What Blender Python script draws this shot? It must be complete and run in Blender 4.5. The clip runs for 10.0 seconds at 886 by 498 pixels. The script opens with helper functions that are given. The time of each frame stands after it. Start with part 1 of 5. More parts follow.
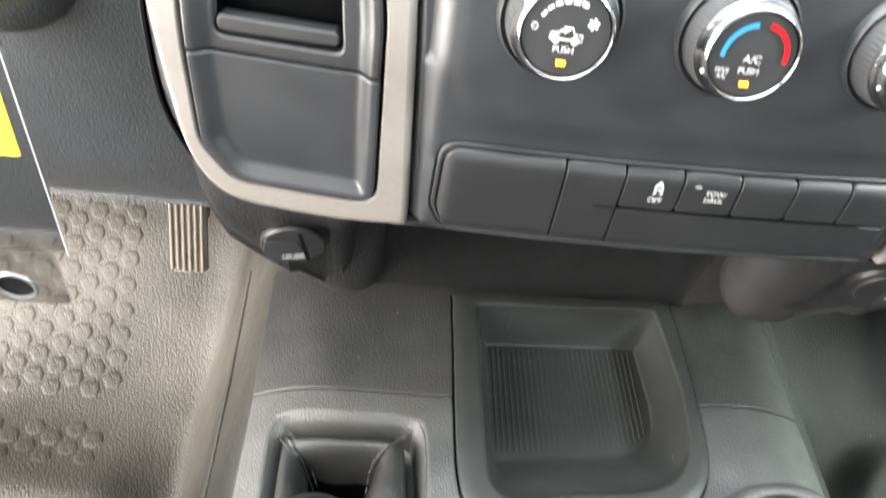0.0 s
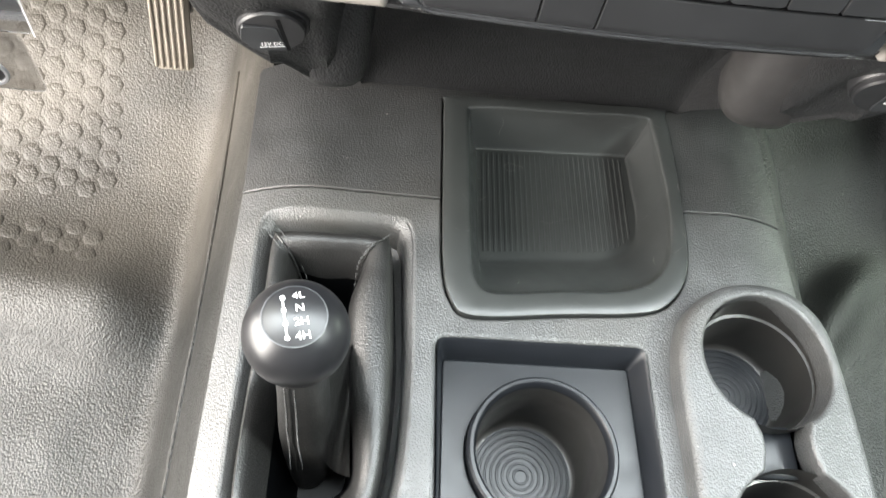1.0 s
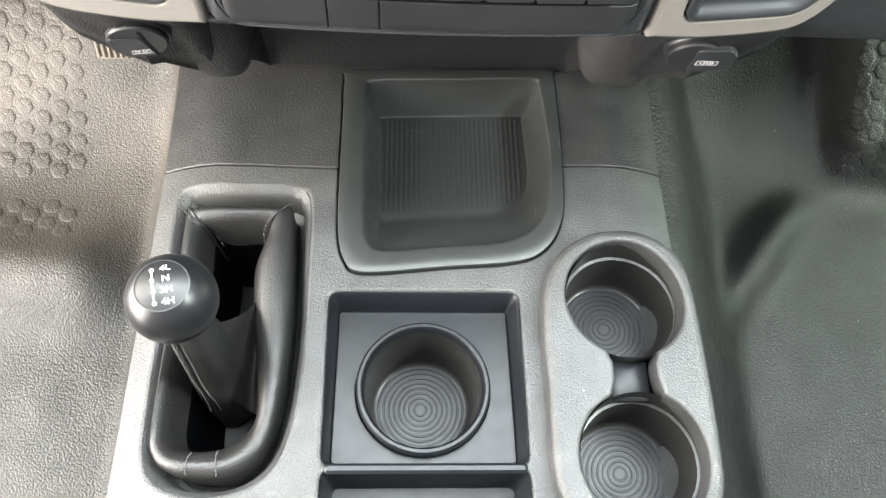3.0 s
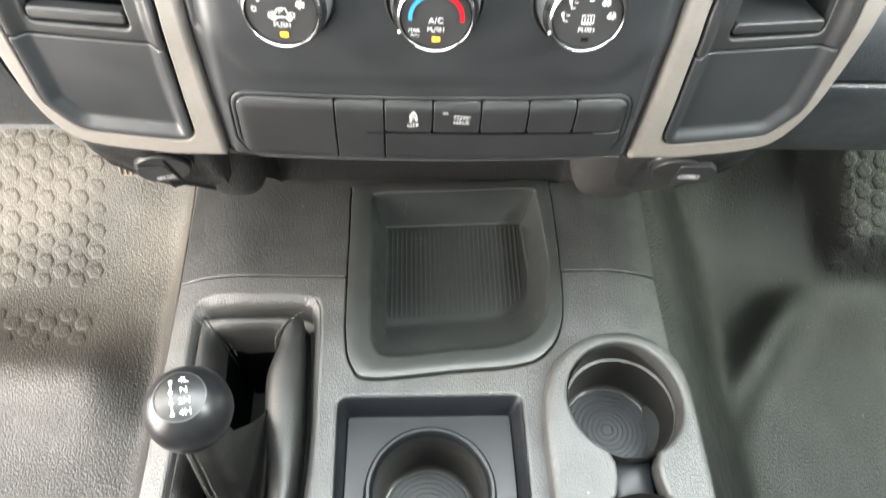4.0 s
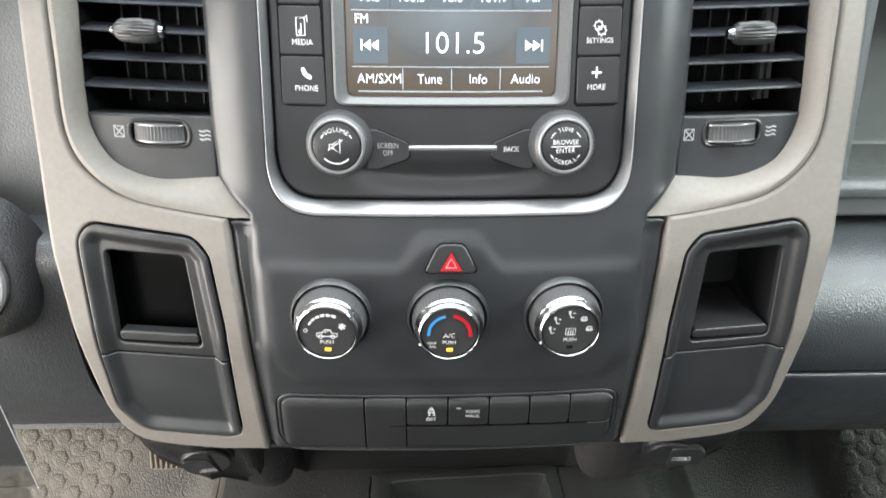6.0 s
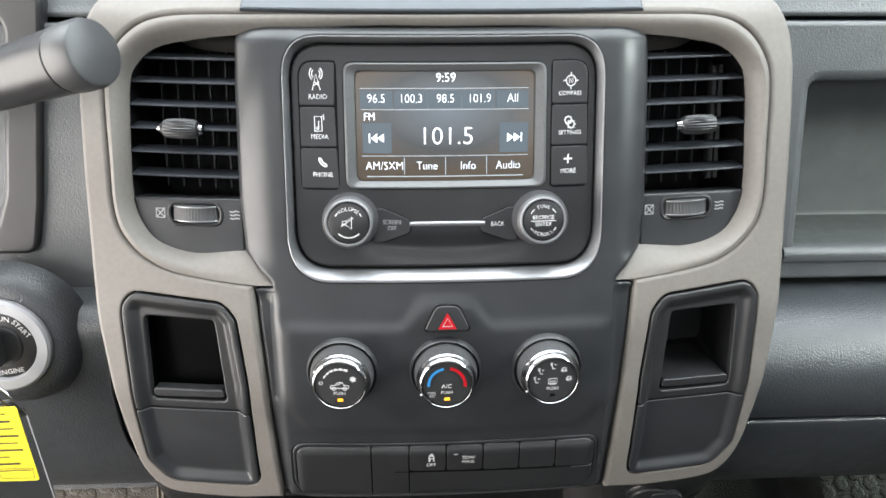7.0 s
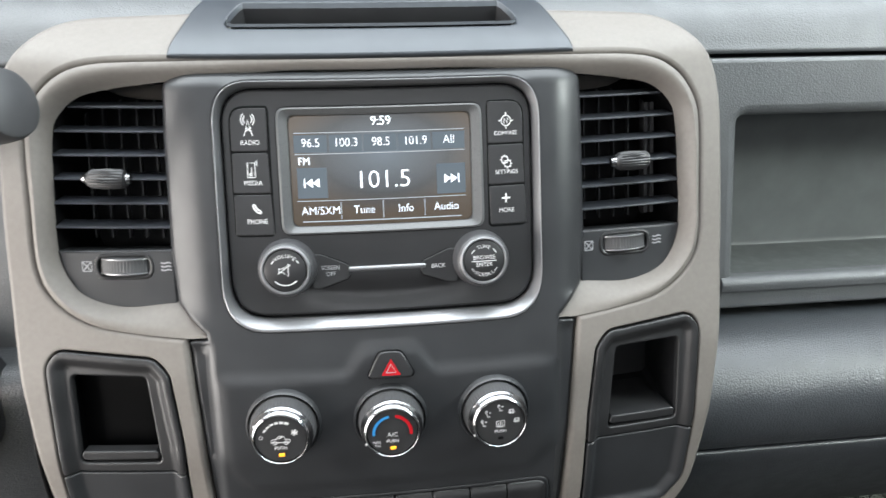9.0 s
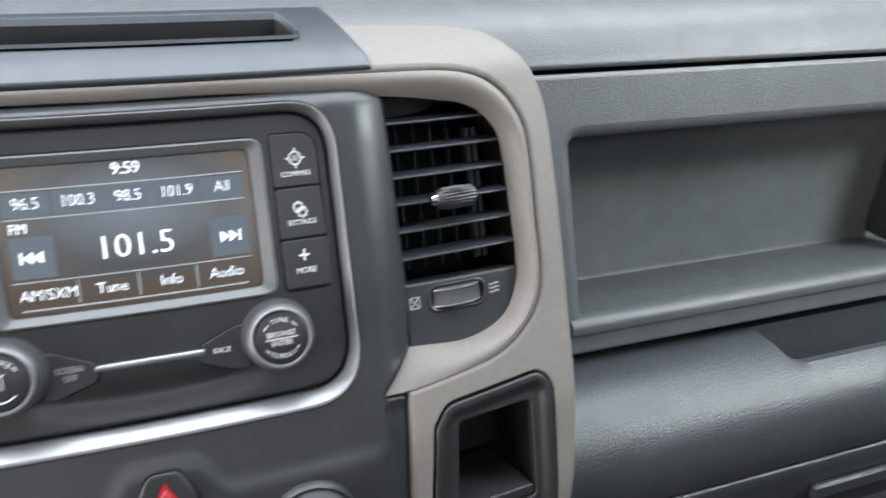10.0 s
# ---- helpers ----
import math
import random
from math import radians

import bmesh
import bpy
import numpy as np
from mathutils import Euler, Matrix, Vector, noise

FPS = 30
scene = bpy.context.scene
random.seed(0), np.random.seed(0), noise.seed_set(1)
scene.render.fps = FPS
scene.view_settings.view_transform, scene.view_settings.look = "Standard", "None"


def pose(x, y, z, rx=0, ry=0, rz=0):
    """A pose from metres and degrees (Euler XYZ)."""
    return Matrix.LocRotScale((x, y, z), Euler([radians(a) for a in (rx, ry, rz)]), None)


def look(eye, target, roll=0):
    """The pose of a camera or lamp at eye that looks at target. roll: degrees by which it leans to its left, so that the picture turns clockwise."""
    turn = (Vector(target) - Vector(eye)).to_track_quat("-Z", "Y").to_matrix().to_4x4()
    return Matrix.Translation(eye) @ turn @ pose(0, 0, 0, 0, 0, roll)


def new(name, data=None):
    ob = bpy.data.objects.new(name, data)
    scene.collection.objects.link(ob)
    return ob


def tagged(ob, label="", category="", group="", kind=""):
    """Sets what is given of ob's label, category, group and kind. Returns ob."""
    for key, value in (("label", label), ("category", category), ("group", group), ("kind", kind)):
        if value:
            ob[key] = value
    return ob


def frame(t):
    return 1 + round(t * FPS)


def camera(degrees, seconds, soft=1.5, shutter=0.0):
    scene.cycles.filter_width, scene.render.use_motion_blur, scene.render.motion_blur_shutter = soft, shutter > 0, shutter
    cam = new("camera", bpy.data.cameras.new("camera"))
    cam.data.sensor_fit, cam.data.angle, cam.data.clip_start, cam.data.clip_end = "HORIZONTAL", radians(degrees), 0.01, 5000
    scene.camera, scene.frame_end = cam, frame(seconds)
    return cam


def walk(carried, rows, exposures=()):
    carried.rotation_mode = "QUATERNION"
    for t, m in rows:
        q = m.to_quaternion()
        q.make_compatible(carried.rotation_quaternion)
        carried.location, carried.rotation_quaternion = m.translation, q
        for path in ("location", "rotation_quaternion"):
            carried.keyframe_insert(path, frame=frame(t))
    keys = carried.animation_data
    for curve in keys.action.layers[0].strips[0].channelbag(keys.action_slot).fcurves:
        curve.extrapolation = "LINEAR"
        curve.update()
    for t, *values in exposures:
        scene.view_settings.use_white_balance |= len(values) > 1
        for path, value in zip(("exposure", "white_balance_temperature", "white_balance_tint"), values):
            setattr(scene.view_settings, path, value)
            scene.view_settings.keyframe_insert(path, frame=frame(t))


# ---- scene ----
cam = camera(62.11, 10.0, 1.5, 0.35)
PATH = [
    (0, (-0.1280, -0.3050, 0.8170), (0.0410, 1.0020, -0.6870), 10.10),
    (0.5, (-0.1213, -0.3122, 0.8069), (-0.0705, -0.0459, 0.3868), 13.79),
    (1, (-0.1172, -0.3118, 0.8076), (-0.0665, -0.0874, 0.3637), 15.69),
    (1.5, (-0.0720, -0.3113, 0.8306), (-0.0274, -0.1141, 0.3733), 15.11),
    (2, (-0.0250, -0.3176, 0.8585), (0.0134, -0.1331, 0.3954), 13.19),
    (3.5, (-0.0134, -0.3298, 0.8902), (0.0123, -0.1238, 0.4354), 6.83),
    (4, (-0.0137, -0.3312, 0.9083), (0.0105, -0.0829, 0.4750), 4.95),
    (4.5, (-0.0140, -0.3356, 0.9230), (0.0084, -0.0332, 0.5254), 3.36),
    (5, (-0.0148, -0.3440, 0.9371), (0.0052, -0.0020, 0.5729), 2.39),
    (5.5, (-0.0152, -0.3552, 0.9509), (0.0032, 0.0155, 0.6158), 1.71),
    (6, (-0.0187, -0.3723, 0.9678), (-0.0013, 0.0195, 0.6577), 1.21),
    (6.2, (-0.0194, -0.3792, 0.9746), (-0.0018, 0.0197, 0.6737), 1.00),
    (7.3, (-0.0246, -0.4357, 1.0048), (0.0011, -0.0099, 0.7441), 0.82),
    (7.5, (-0.0229, -0.4342, 1.0040), (0.0045, -0.0059, 0.7474), 0.87),
    (8, (-0.0219, -0.4304, 1.0026), (0.0096, 0.0002, 0.7503), 0.95),
    (8.5, (-0.0202, -0.4294, 1.0027), (0.0189, 0.0019, 0.7529), 0.97),
    (9, (-0.0172, -0.4217, 0.9994), (0.0405, 0.0101, 0.7539), 0.98),
    (9.5, (0.0032, -0.3896, 0.9824), (0.0950, 0.0405, 0.7445), 1.20),
    (10, (0.0285, -0.3408, 0.9639), (0.1850, 0.0813, 0.7463), 1.67),
]
EXPOSURES = [(0, 0.80, 6600, 9), (1.0, 0.95, 6600, 9), (2.0, 0.89, 6600, 9), (3.5, 0.90, 6700, 9), (4.5, 0.80, 6800, 8), (5.0, 0.31, 6700, 8), (5.5, 0.0, 6600, 7.5), (6.0, -0.13, 6600, 8),
             (7.5, -0.56, 6500, 10), (9.2, -0.61, 6500, 10), (10, -0.76, 6350, 12.5)]
walk(cam, [(t, look(eye, target, roll)) for t, eye, target, roll in PATH], EXPOSURES)

# ---- world and light ----
world = bpy.data.worlds.new("sky_world")
scene.world = world
world.use_nodes = True
wn = world.node_tree.nodes
sky = wn.new("ShaderNodeTexSky")
sky.sky_type, sky.sun_disc = "NISHITA", False
sky.sun_elevation, sky.sun_rotation = radians(48), radians(-75)
sky.air_density, sky.dust_density = 1.0, 3.0
wn["Background"].inputs["Strength"].default_value = 0.08
world.node_tree.links.new(sky.outputs[0], wn["Background"].inputs["Color"])


def area_lamp(name, eye, target, sx, sy, watts, colour):
    lamp = bpy.data.lights.new(name, "AREA")
    lamp.shape, lamp.size, lamp.size_y, lamp.energy, lamp.color = "RECTANGLE", sx, sy, watts, colour
    ob = new(name, lamp)
    ob.matrix_world = look(eye, target)
    return ob


# daylight in the openings: windscreen, open driver's door, passenger window and door, rear window
area_lamp("windscreen_daylight", (0.0, 0.02, 1.38), (0.0, -0.30, 0.74), 1.9, 0.56, 47.0, (0.88, 0.96, 1.0))
area_lamp("driver_door_daylight", (-0.98, -0.30, 0.70), (-0.1, 0.02, 0.42), 1.0, 0.86, 44.0, (1.0, 0.955, 0.91))
area_lamp("passenger_window_daylight", (0.96, -0.40, 1.26), (0.25, 0.0, 0.62), 0.24, 0.16, 15.5, (0.90, 0.99, 0.96))
area_lamp("passenger_door_daylight", (0.98, 0.20, 0.38), (0.60, 0.24, 0.08), 0.30, 0.34, 2.6, (0.86, 1.0, 0.84))
area_lamp("rear_window_daylight", (-0.05, -1.30, 1.40), (0.1, 0.0, 0.72), 1.4, 0.18, 7.0, (0.95, 0.98, 1.0))

# ---- materials ----


def material(name, colour, rough=0.5, metal=0.0, grain=0.0, grain_mm=1.4, fine=0.0, vary=0.12, vary_size=40.0, spec=0.5,
             specks=0.0, specks_colour=(0.5, 0.48, 0.44), stain=0.0, stain_colour=(0.2, 0.18, 0.15), coat=0.0, scratch=0.0, dust_and_light=0.0, dust_and_light_colour=(0.165, 0.148, 0.126)):
    m = bpy.data.materials.new(name)
    m.use_nodes = True
    nodes, links = m.node_tree.nodes, m.node_tree.links
    bsdf = nodes["Principled BSDF"]
    bsdf.inputs["Metallic"].default_value = metal
    bsdf.inputs["Specular IOR Level"].default_value = spec
    bsdf.inputs["Coat Weight"].default_value = coat
    at = nodes.new("ShaderNodeTexCoord").outputs["Object"]

    def noise_tex(scale, detail=3.0):
        n = nodes.new("ShaderNodeTexNoise")
        n.inputs["Scale"].default_value, n.inputs["Detail"].default_value = scale, detail
        links.new(at, n.inputs["Vector"])
        return n.outputs["Fac"]

    def ramp(fac, a, b, ca, cb):
        r = nodes.new("ShaderNodeMapRange")
        for key, value in (("From Min", a), ("From Max", b), ("To Min", ca), ("To Max", cb)):
            r.inputs[key].default_value = value
        links.new(fac, r.inputs["Value"])
        return r.outputs[0]

    def mix(fac, a, b):
        x = nodes.new("ShaderNodeMix")
        x.data_type = "RGBA"
        links.new(fac, x.inputs["Factor"])
        for sock, value in ((x.inputs["A"], a), (x.inputs["B"], b)):
            if isinstance(value, tuple):
                sock.default_value = (*value, 1)
            else:
                links.new(value, sock)
        return x.outputs["Result"]

    low = tuple(c * (1 - vary) for c in colour)
    high = tuple(min(1, c * (1 + vary)) for c in colour)
    wide = noise_tex(vary_size)
    col = mix(ramp(wide, 0.3, 0.7, 0, 1), low, high)
    if stain:
        col = mix(ramp(noise_tex(9.0, 5.0), 0.52, 0.72, 0, stain), col, stain_colour)
    if specks:
        v = nodes.new("ShaderNodeTexVoronoi")
        v.inputs["Scale"].default_value, v.inputs["Randomness"].default_value = 85.0, 1.0
        links.new(at, v.inputs["Vector"])
        dots = ramp(v.outputs["Distance"], 0.05, 0.08, 1, 0)
        some = ramp(noise_tex(30.0, 2.0), 0.56, 0.62, 0, specks)
        both = nodes.new("ShaderNodeMath")
        both.operation = "MULTIPLY"
        links.new(dots, both.inputs[0]), links.new(some, both.inputs[1])
        col = mix(both.outputs[0], col, specks_colour)
    if dust_and_light:
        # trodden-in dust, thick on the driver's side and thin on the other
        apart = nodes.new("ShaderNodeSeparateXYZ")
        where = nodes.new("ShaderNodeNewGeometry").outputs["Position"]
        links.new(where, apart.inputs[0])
        side = ramp(apart.outputs["X"], -0.30, 0.05, dust_and_light, dust_and_light * 0.06)
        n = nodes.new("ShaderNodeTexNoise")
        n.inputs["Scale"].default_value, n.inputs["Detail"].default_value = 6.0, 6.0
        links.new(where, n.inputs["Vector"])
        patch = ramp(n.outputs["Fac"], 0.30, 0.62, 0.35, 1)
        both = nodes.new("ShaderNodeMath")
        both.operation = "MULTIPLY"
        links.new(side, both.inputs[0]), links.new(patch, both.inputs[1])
        # paler towards the toe board: light falling there, put into the colour
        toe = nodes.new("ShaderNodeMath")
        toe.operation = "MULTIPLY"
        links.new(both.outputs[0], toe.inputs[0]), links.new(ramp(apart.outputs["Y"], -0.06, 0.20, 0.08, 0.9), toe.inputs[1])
        col = mix(toe.outputs[0], col, dust_and_light_colour)
    if scratch:
        line = nodes.new("ShaderNodeMath")
        line.operation = "PINGPONG"
        line.inputs[1].default_value = 0.11
        links.new(noise_tex(26.0, 0.6), line.inputs[0])
        thin = ramp(line.outputs[0], 0.0, 0.0016, 1, 0)
        some = ramp(noise_tex(38.0, 3.0), 0.57, 0.64, 0, scratch)
        both = nodes.new("ShaderNodeMath")
        both.operation = "MULTIPLY"
        links.new(thin, both.inputs[0]), links.new(some, both.inputs[1])
        col = mix(both.outputs[0], col, specks_colour)
    links.new(col, bsdf.inputs["Base Color"])
    links.new(ramp(noise_tex(vary_size * 2.3, 4.0), 0.25, 0.75, max(0.02, rough * 0.82), min(1, rough * 1.18)), bsdf.inputs["Roughness"])
    last = None
    if grain:
        v = nodes.new("ShaderNodeTexVoronoi")
        v.feature = "SMOOTH_F1"
        v.inputs["Scale"].default_value = 1000.0 / grain_mm
        v.inputs["Smoothness"].default_value = 0.18
        warp = nodes.new("ShaderNodeTexNoise")
        warp.inputs["Scale"].default_value = 300.0 / grain_mm
        links.new(at, warp.inputs["Vector"])
        mul = nodes.new("ShaderNodeVectorMath")
        mul.operation = "MULTIPLY_ADD"
        mul.inputs[1].default_value = (0.0004 * grain_mm,) * 3
        links.new(warp.outputs["Color"], mul.inputs[0]), links.new(at, mul.inputs[2])
        links.new(mul.outputs[0], v.inputs["Vector"])
        b = nodes.new("ShaderNodeBump")
        b.inputs["Strength"].default_value, b.inputs["Distance"].default_value = grain, 0.0006 * grain_mm
        b.invert = True
        links.new(v.outputs["Distance"], b.inputs["Height"])
        last = b
    if fine:
        b = nodes.new("ShaderNodeBump")
        b.inputs["Strength"].default_value, b.inputs["Distance"].default_value = fine, 0.0004
        links.new(noise_tex(1800.0, 2.0), b.inputs["Height"])
        if last:
            links.new(last.outputs[0], b.inputs["Normal"])
        last = b
    if last:
        links.new(last.outputs[0], bsdf.inputs["Normal"])
    return m


def glow(name, colour, strength):
    m = bpy.data.materials.new(name)
    m.use_nodes = True
    b = m.node_tree.nodes["Principled BSDF"]
    b.inputs["Base Color"].default_value = (*colour, 1)
    b.inputs["Emission Color"].default_value = (*colour, 1)
    b.inputs["Emission Strength"].default_value = strength
    return m


M_PANEL = material("black_soft_plastic", (0.022, 0.023, 0.025), 0.38, fine=0.08)
M_DARK = material("black_moulded_plastic", (0.019, 0.019, 0.020), 0.40, fine=0.12)
# near-black; in ducts and hollows it stands in for their shade
M_VOID = material("black_plastic_and_shade", (0.0025, 0.0025, 0.003), 0.6, spec=0.15)
M_FRAME = material("glossy_dark_frame", (0.080, 0.081, 0.083), 0.30, vary=0.02, vary_size=900.0)
M_FACE = material("radio_face_plastic", (0.013, 0.013, 0.014), 0.36, fine=0.06)
M_KEY = material("key_plastic", (0.016, 0.016, 0.017), 0.38, fine=0.08)
M_TRIM = material("taupe_satin_paint", (0.158, 0.144, 0.131), 0.48, fine=0.25, vary=0.05, vary_size=300.0, spec=0.32)
M_INSERT = material("graphite_satin_paint", (0.044, 0.049, 0.056), 0.34, metal=0.2, vary=0.05)
M_SATIN = material("satin_silver", (0.30, 0.30, 0.31), 0.38, metal=0.85, vary=0.04)
M_CHROME = material("chrome", (0.37, 0.37, 0.38), 0.19, metal=1.0, vary=0.03)
M_LIP = material("bright_satin_metal", (0.26, 0.26, 0.27), 0.40, metal=0.6, vary=0.03)
M_CAP = material("lever_cap_plastic", (0.042, 0.042, 0.044), 0.42, fine=0.1)
M_DIAL = material("dial_face_plastic", (0.026, 0.026, 0.027), 0.42, fine=0.08)
M_KNOB = material("knob_rubber", (0.050, 0.050, 0.052), 0.45, fine=0.1)
M_RING = material("grey_knob_ring", (0.055, 0.055, 0.058), 0.40, metal=0.2)
M_DASH = material("grained_dash_vinyl", (0.088, 0.091, 0.094), 0.44, grain=0.30, grain_mm=1.3, vary=0.08)
M_DASH_LOW = material("grained_lower_dash", (0.032, 0.035, 0.039), 0.37, grain=0.36, grain_mm=1.35, vary=0.1, spec=0.62)
M_CONSOLE = material("black_grained_console", (0.046, 0.0465, 0.0465), 0.42, grain=0.5, grain_mm=1.35, specks=0.35, vary=0.2, stain=0.30, stain_colour=(0.078, 0.070, 0.060))
# console plastic made darker: the shade under the dash put into the colour
M_COVER_SHADED = material("shaded_grained_cover", (0.030, 0.0300, 0.0300), 0.42, grain=0.5, grain_mm=1.35, specks=0.3, vary=0.2, stain=0.25, stain_colour=(0.055, 0.050, 0.043))
M_TRAY = material("black_rubber_tray", (0.0255, 0.0274, 0.0267), 0.37, vary=0.10, scratch=0.35, spec=0.6)
M_LOWER = material("grained_dash_edge", (0.0115, 0.0115, 0.012), 0.42, grain=0.5, grain_mm=1.6, vary=0.12)
M_CUP = material("cup_plastic", (0.0075, 0.0085, 0.0105), 0.36, spec=0.32)
M_LEATHER = material("black_boot_leather", (0.012, 0.0118, 0.0115), 0.38, grain=0.3, grain_mm=1.3, vary=0.2)
M_THREAD = material("grey_stitching", (0.060, 0.060, 0.060), 0.7)
M_BALL = material("satin_knob_plastic", (0.0075, 0.0075, 0.0085), 0.35, vary=0.05)
M_FLOOR = material("black_vinyl_floor", (0.0068, 0.0075, 0.0073), 0.44, grain=0.6, grain_mm=2.3, spec=0.4, vary=0.25, vary_size=14.0, stain=0.12, stain_colour=(0.060, 0.058, 0.053), specks=0.3, dust_and_light=0.72)
M_VANE = material("louvre_plastic", (0.034, 0.037, 0.044), 0.34)
M_FIN = material("fin_plastic", (0.034, 0.034, 0.036), 0.45, spec=0.3)
M_WHEEL = material("thumb_wheel_grey", (0.050, 0.050, 0.052), 0.5)
M_BEZEL = material("pale_grey_plastic", (0.30, 0.30, 0.31), 0.4, fine=0.1)
M_BRACKET = material("grey_flocked_plastic", (0.027, 0.0255, 0.025), 0.6, fine=0.5, vary=0.2)
M_PRINT = material("white_print", (0.62, 0.62, 0.62), 0.5, vary=0.03)
M_PRINT_DIM = material("grey_print", (0.30, 0.30, 0.31), 0.5, vary=0.03)
M_RED = material("red_print", (0.36, 0.006, 0.012), 0.5, vary=0.05, spec=0.2)
M_BLUE = material("blue_print", (0.03, 0.22, 0.50), 0.4, vary=0.05)
M_AMBER = glow("amber_indicator", (1.0, 0.42, 0.02), 1.1)
M_YELLOW = material("yellow_card", (0.80, 0.66, 0.03), 0.6, vary=0.06)
M_INK = material("dark_ink", (0.03, 0.03, 0.04), 0.6)
M_PEDAL = material("dusty_pedal_rubber", (0.20, 0.175, 0.145), 0.7, fine=0.4)
M_SHELL = material("pale_headliner_fabric", (0.58, 0.58, 0.57), 0.85, fine=0.3)
M_LINER = material("smooth_shelf_lining", (0.096, 0.102, 0.100), 0.5, fine=0.2, vary=0.1)
M_HOLLOW = material("deep_black_hollow", (0.0008, 0.0009, 0.0011), 0.35, spec=0.08)
# paler and warmer than the cup plastic: door light put into the colour
M_CUPWALL_LIT = material("lit_cup_wall_plastic", (0.020, 0.0192, 0.0182), 0.36, spec=0.4)
M_WELL_SHADED = material("shaded_pocket_well", (0.0075, 0.0078, 0.0088), 0.45)
M_WALL = material("dark_grey_cab_lining", (0.060, 0.060, 0.062), 0.8, fine=0.3)
M_GROUND = material("pale_asphalt", (0.16, 0.16, 0.155), 0.9, fine=0.5)

M_CLEAR = bpy.data.materials.new("clear_plastic_sleeve")
M_CLEAR.use_nodes = True
cb = M_CLEAR.node_tree.nodes["Principled BSDF"]
cb.inputs["Transmission Weight"].default_value, cb.inputs["Roughness"].default_value, cb.inputs["IOR"].default_value = 1.0, 0.08, 1.2

# display: lit background; its blue middle and warm rim also paint in reflections
M_SCREEN = bpy.data.materials.new("lit_display")
M_SCREEN.use_nodes = True
sn, sl = M_SCREEN.node_tree.nodes, M_SCREEN.node_tree.links
sb = sn["Principled BSDF"]
sb.inputs["Base Color"].default_value, sb.inputs["Roughness"].default_value = (0.012, 0.012, 0.013, 1), 0.22
sc_at = sn.new("ShaderNodeTexCoord")
sc_map = sn.new("ShaderNodeMapping")
sc_map.vector_type = "TEXTURE"
sc_map.inputs["Location"].default_value = (0.002, 0.0, 0.826)
sc_map.inputs["Scale"].default_value = (0.062, 1.0, 0.036)
sc_grad = sn.new("ShaderNodeTexGradient")
sc_grad.gradient_type = "SPHERICAL"
sc_ramp = sn.new("ShaderNodeValToRGB")
e = sc_ramp.color_ramp.elements
e[0].position, e[0].color = 0.0, (0.175, 0.120, 0.066, 1)
e[1].position, e[1].color = 1.0, (0.24, 0.32, 0.40, 1)
mid = sc_ramp.color_ramp.elements.new(0.35)
mid.color = (0.085, 0.092, 0.095, 1)
sl.new(sc_at.outputs["Object"], sc_map.inputs[0])
sl.new(sc_map.outputs[0], sc_grad.inputs[0])
sl.new(sc_grad.outputs["Fac"], sc_ramp.inputs[0])
sl.new(sc_ramp.outputs[0], sb.inputs["Emission Color"])
sb.inputs["Emission Strength"].default_value = 0.66
M_UI = glow("display_white", (0.85, 0.90, 0.95), 0.56)
M_UI_DIM = glow("display_grey", (0.27, 0.29, 0.31), 0.42)
M_UI_KEY = glow("display_key", (0.046, 0.058, 0.070), 1.0)

# ---- builders ----
MM = 0.001


def shade(me, angle=38):
    me.polygons.foreach_set("use_smooth", [True] * len(me.polygons))
    me.set_sharp_from_angle(angle=radians(angle))


def mesh_object(name, verts, faces, mat, parent=None, label="", angle=38):
    me = bpy.data.meshes.new(name)
    me.from_pydata([tuple(v) for v in verts], [], [tuple(f) for f in faces])
    bm = bmesh.new()
    bm.from_mesh(me)
    bmesh.ops.recalc_face_normals(bm, faces=bm.faces)
    bm.to_mesh(me)
    bm.free()
    me.materials.append(mat)
    shade(me, angle)
    ob = new(name, me)
    if parent is not None:
        ob.parent = parent
        ob.matrix_parent_inverse = Matrix.Translation(-(parent.location if parent.parent is None else Vector((0, 0, 0))))
    if label:
        ob["label"] = label
    return ob


def thing(name, at, label, category, group="", kind=""):
    ob = new(name)
    ob.empty_display_size = 0.02
    ob.location = at
    return tagged(ob, label, category, group, kind)


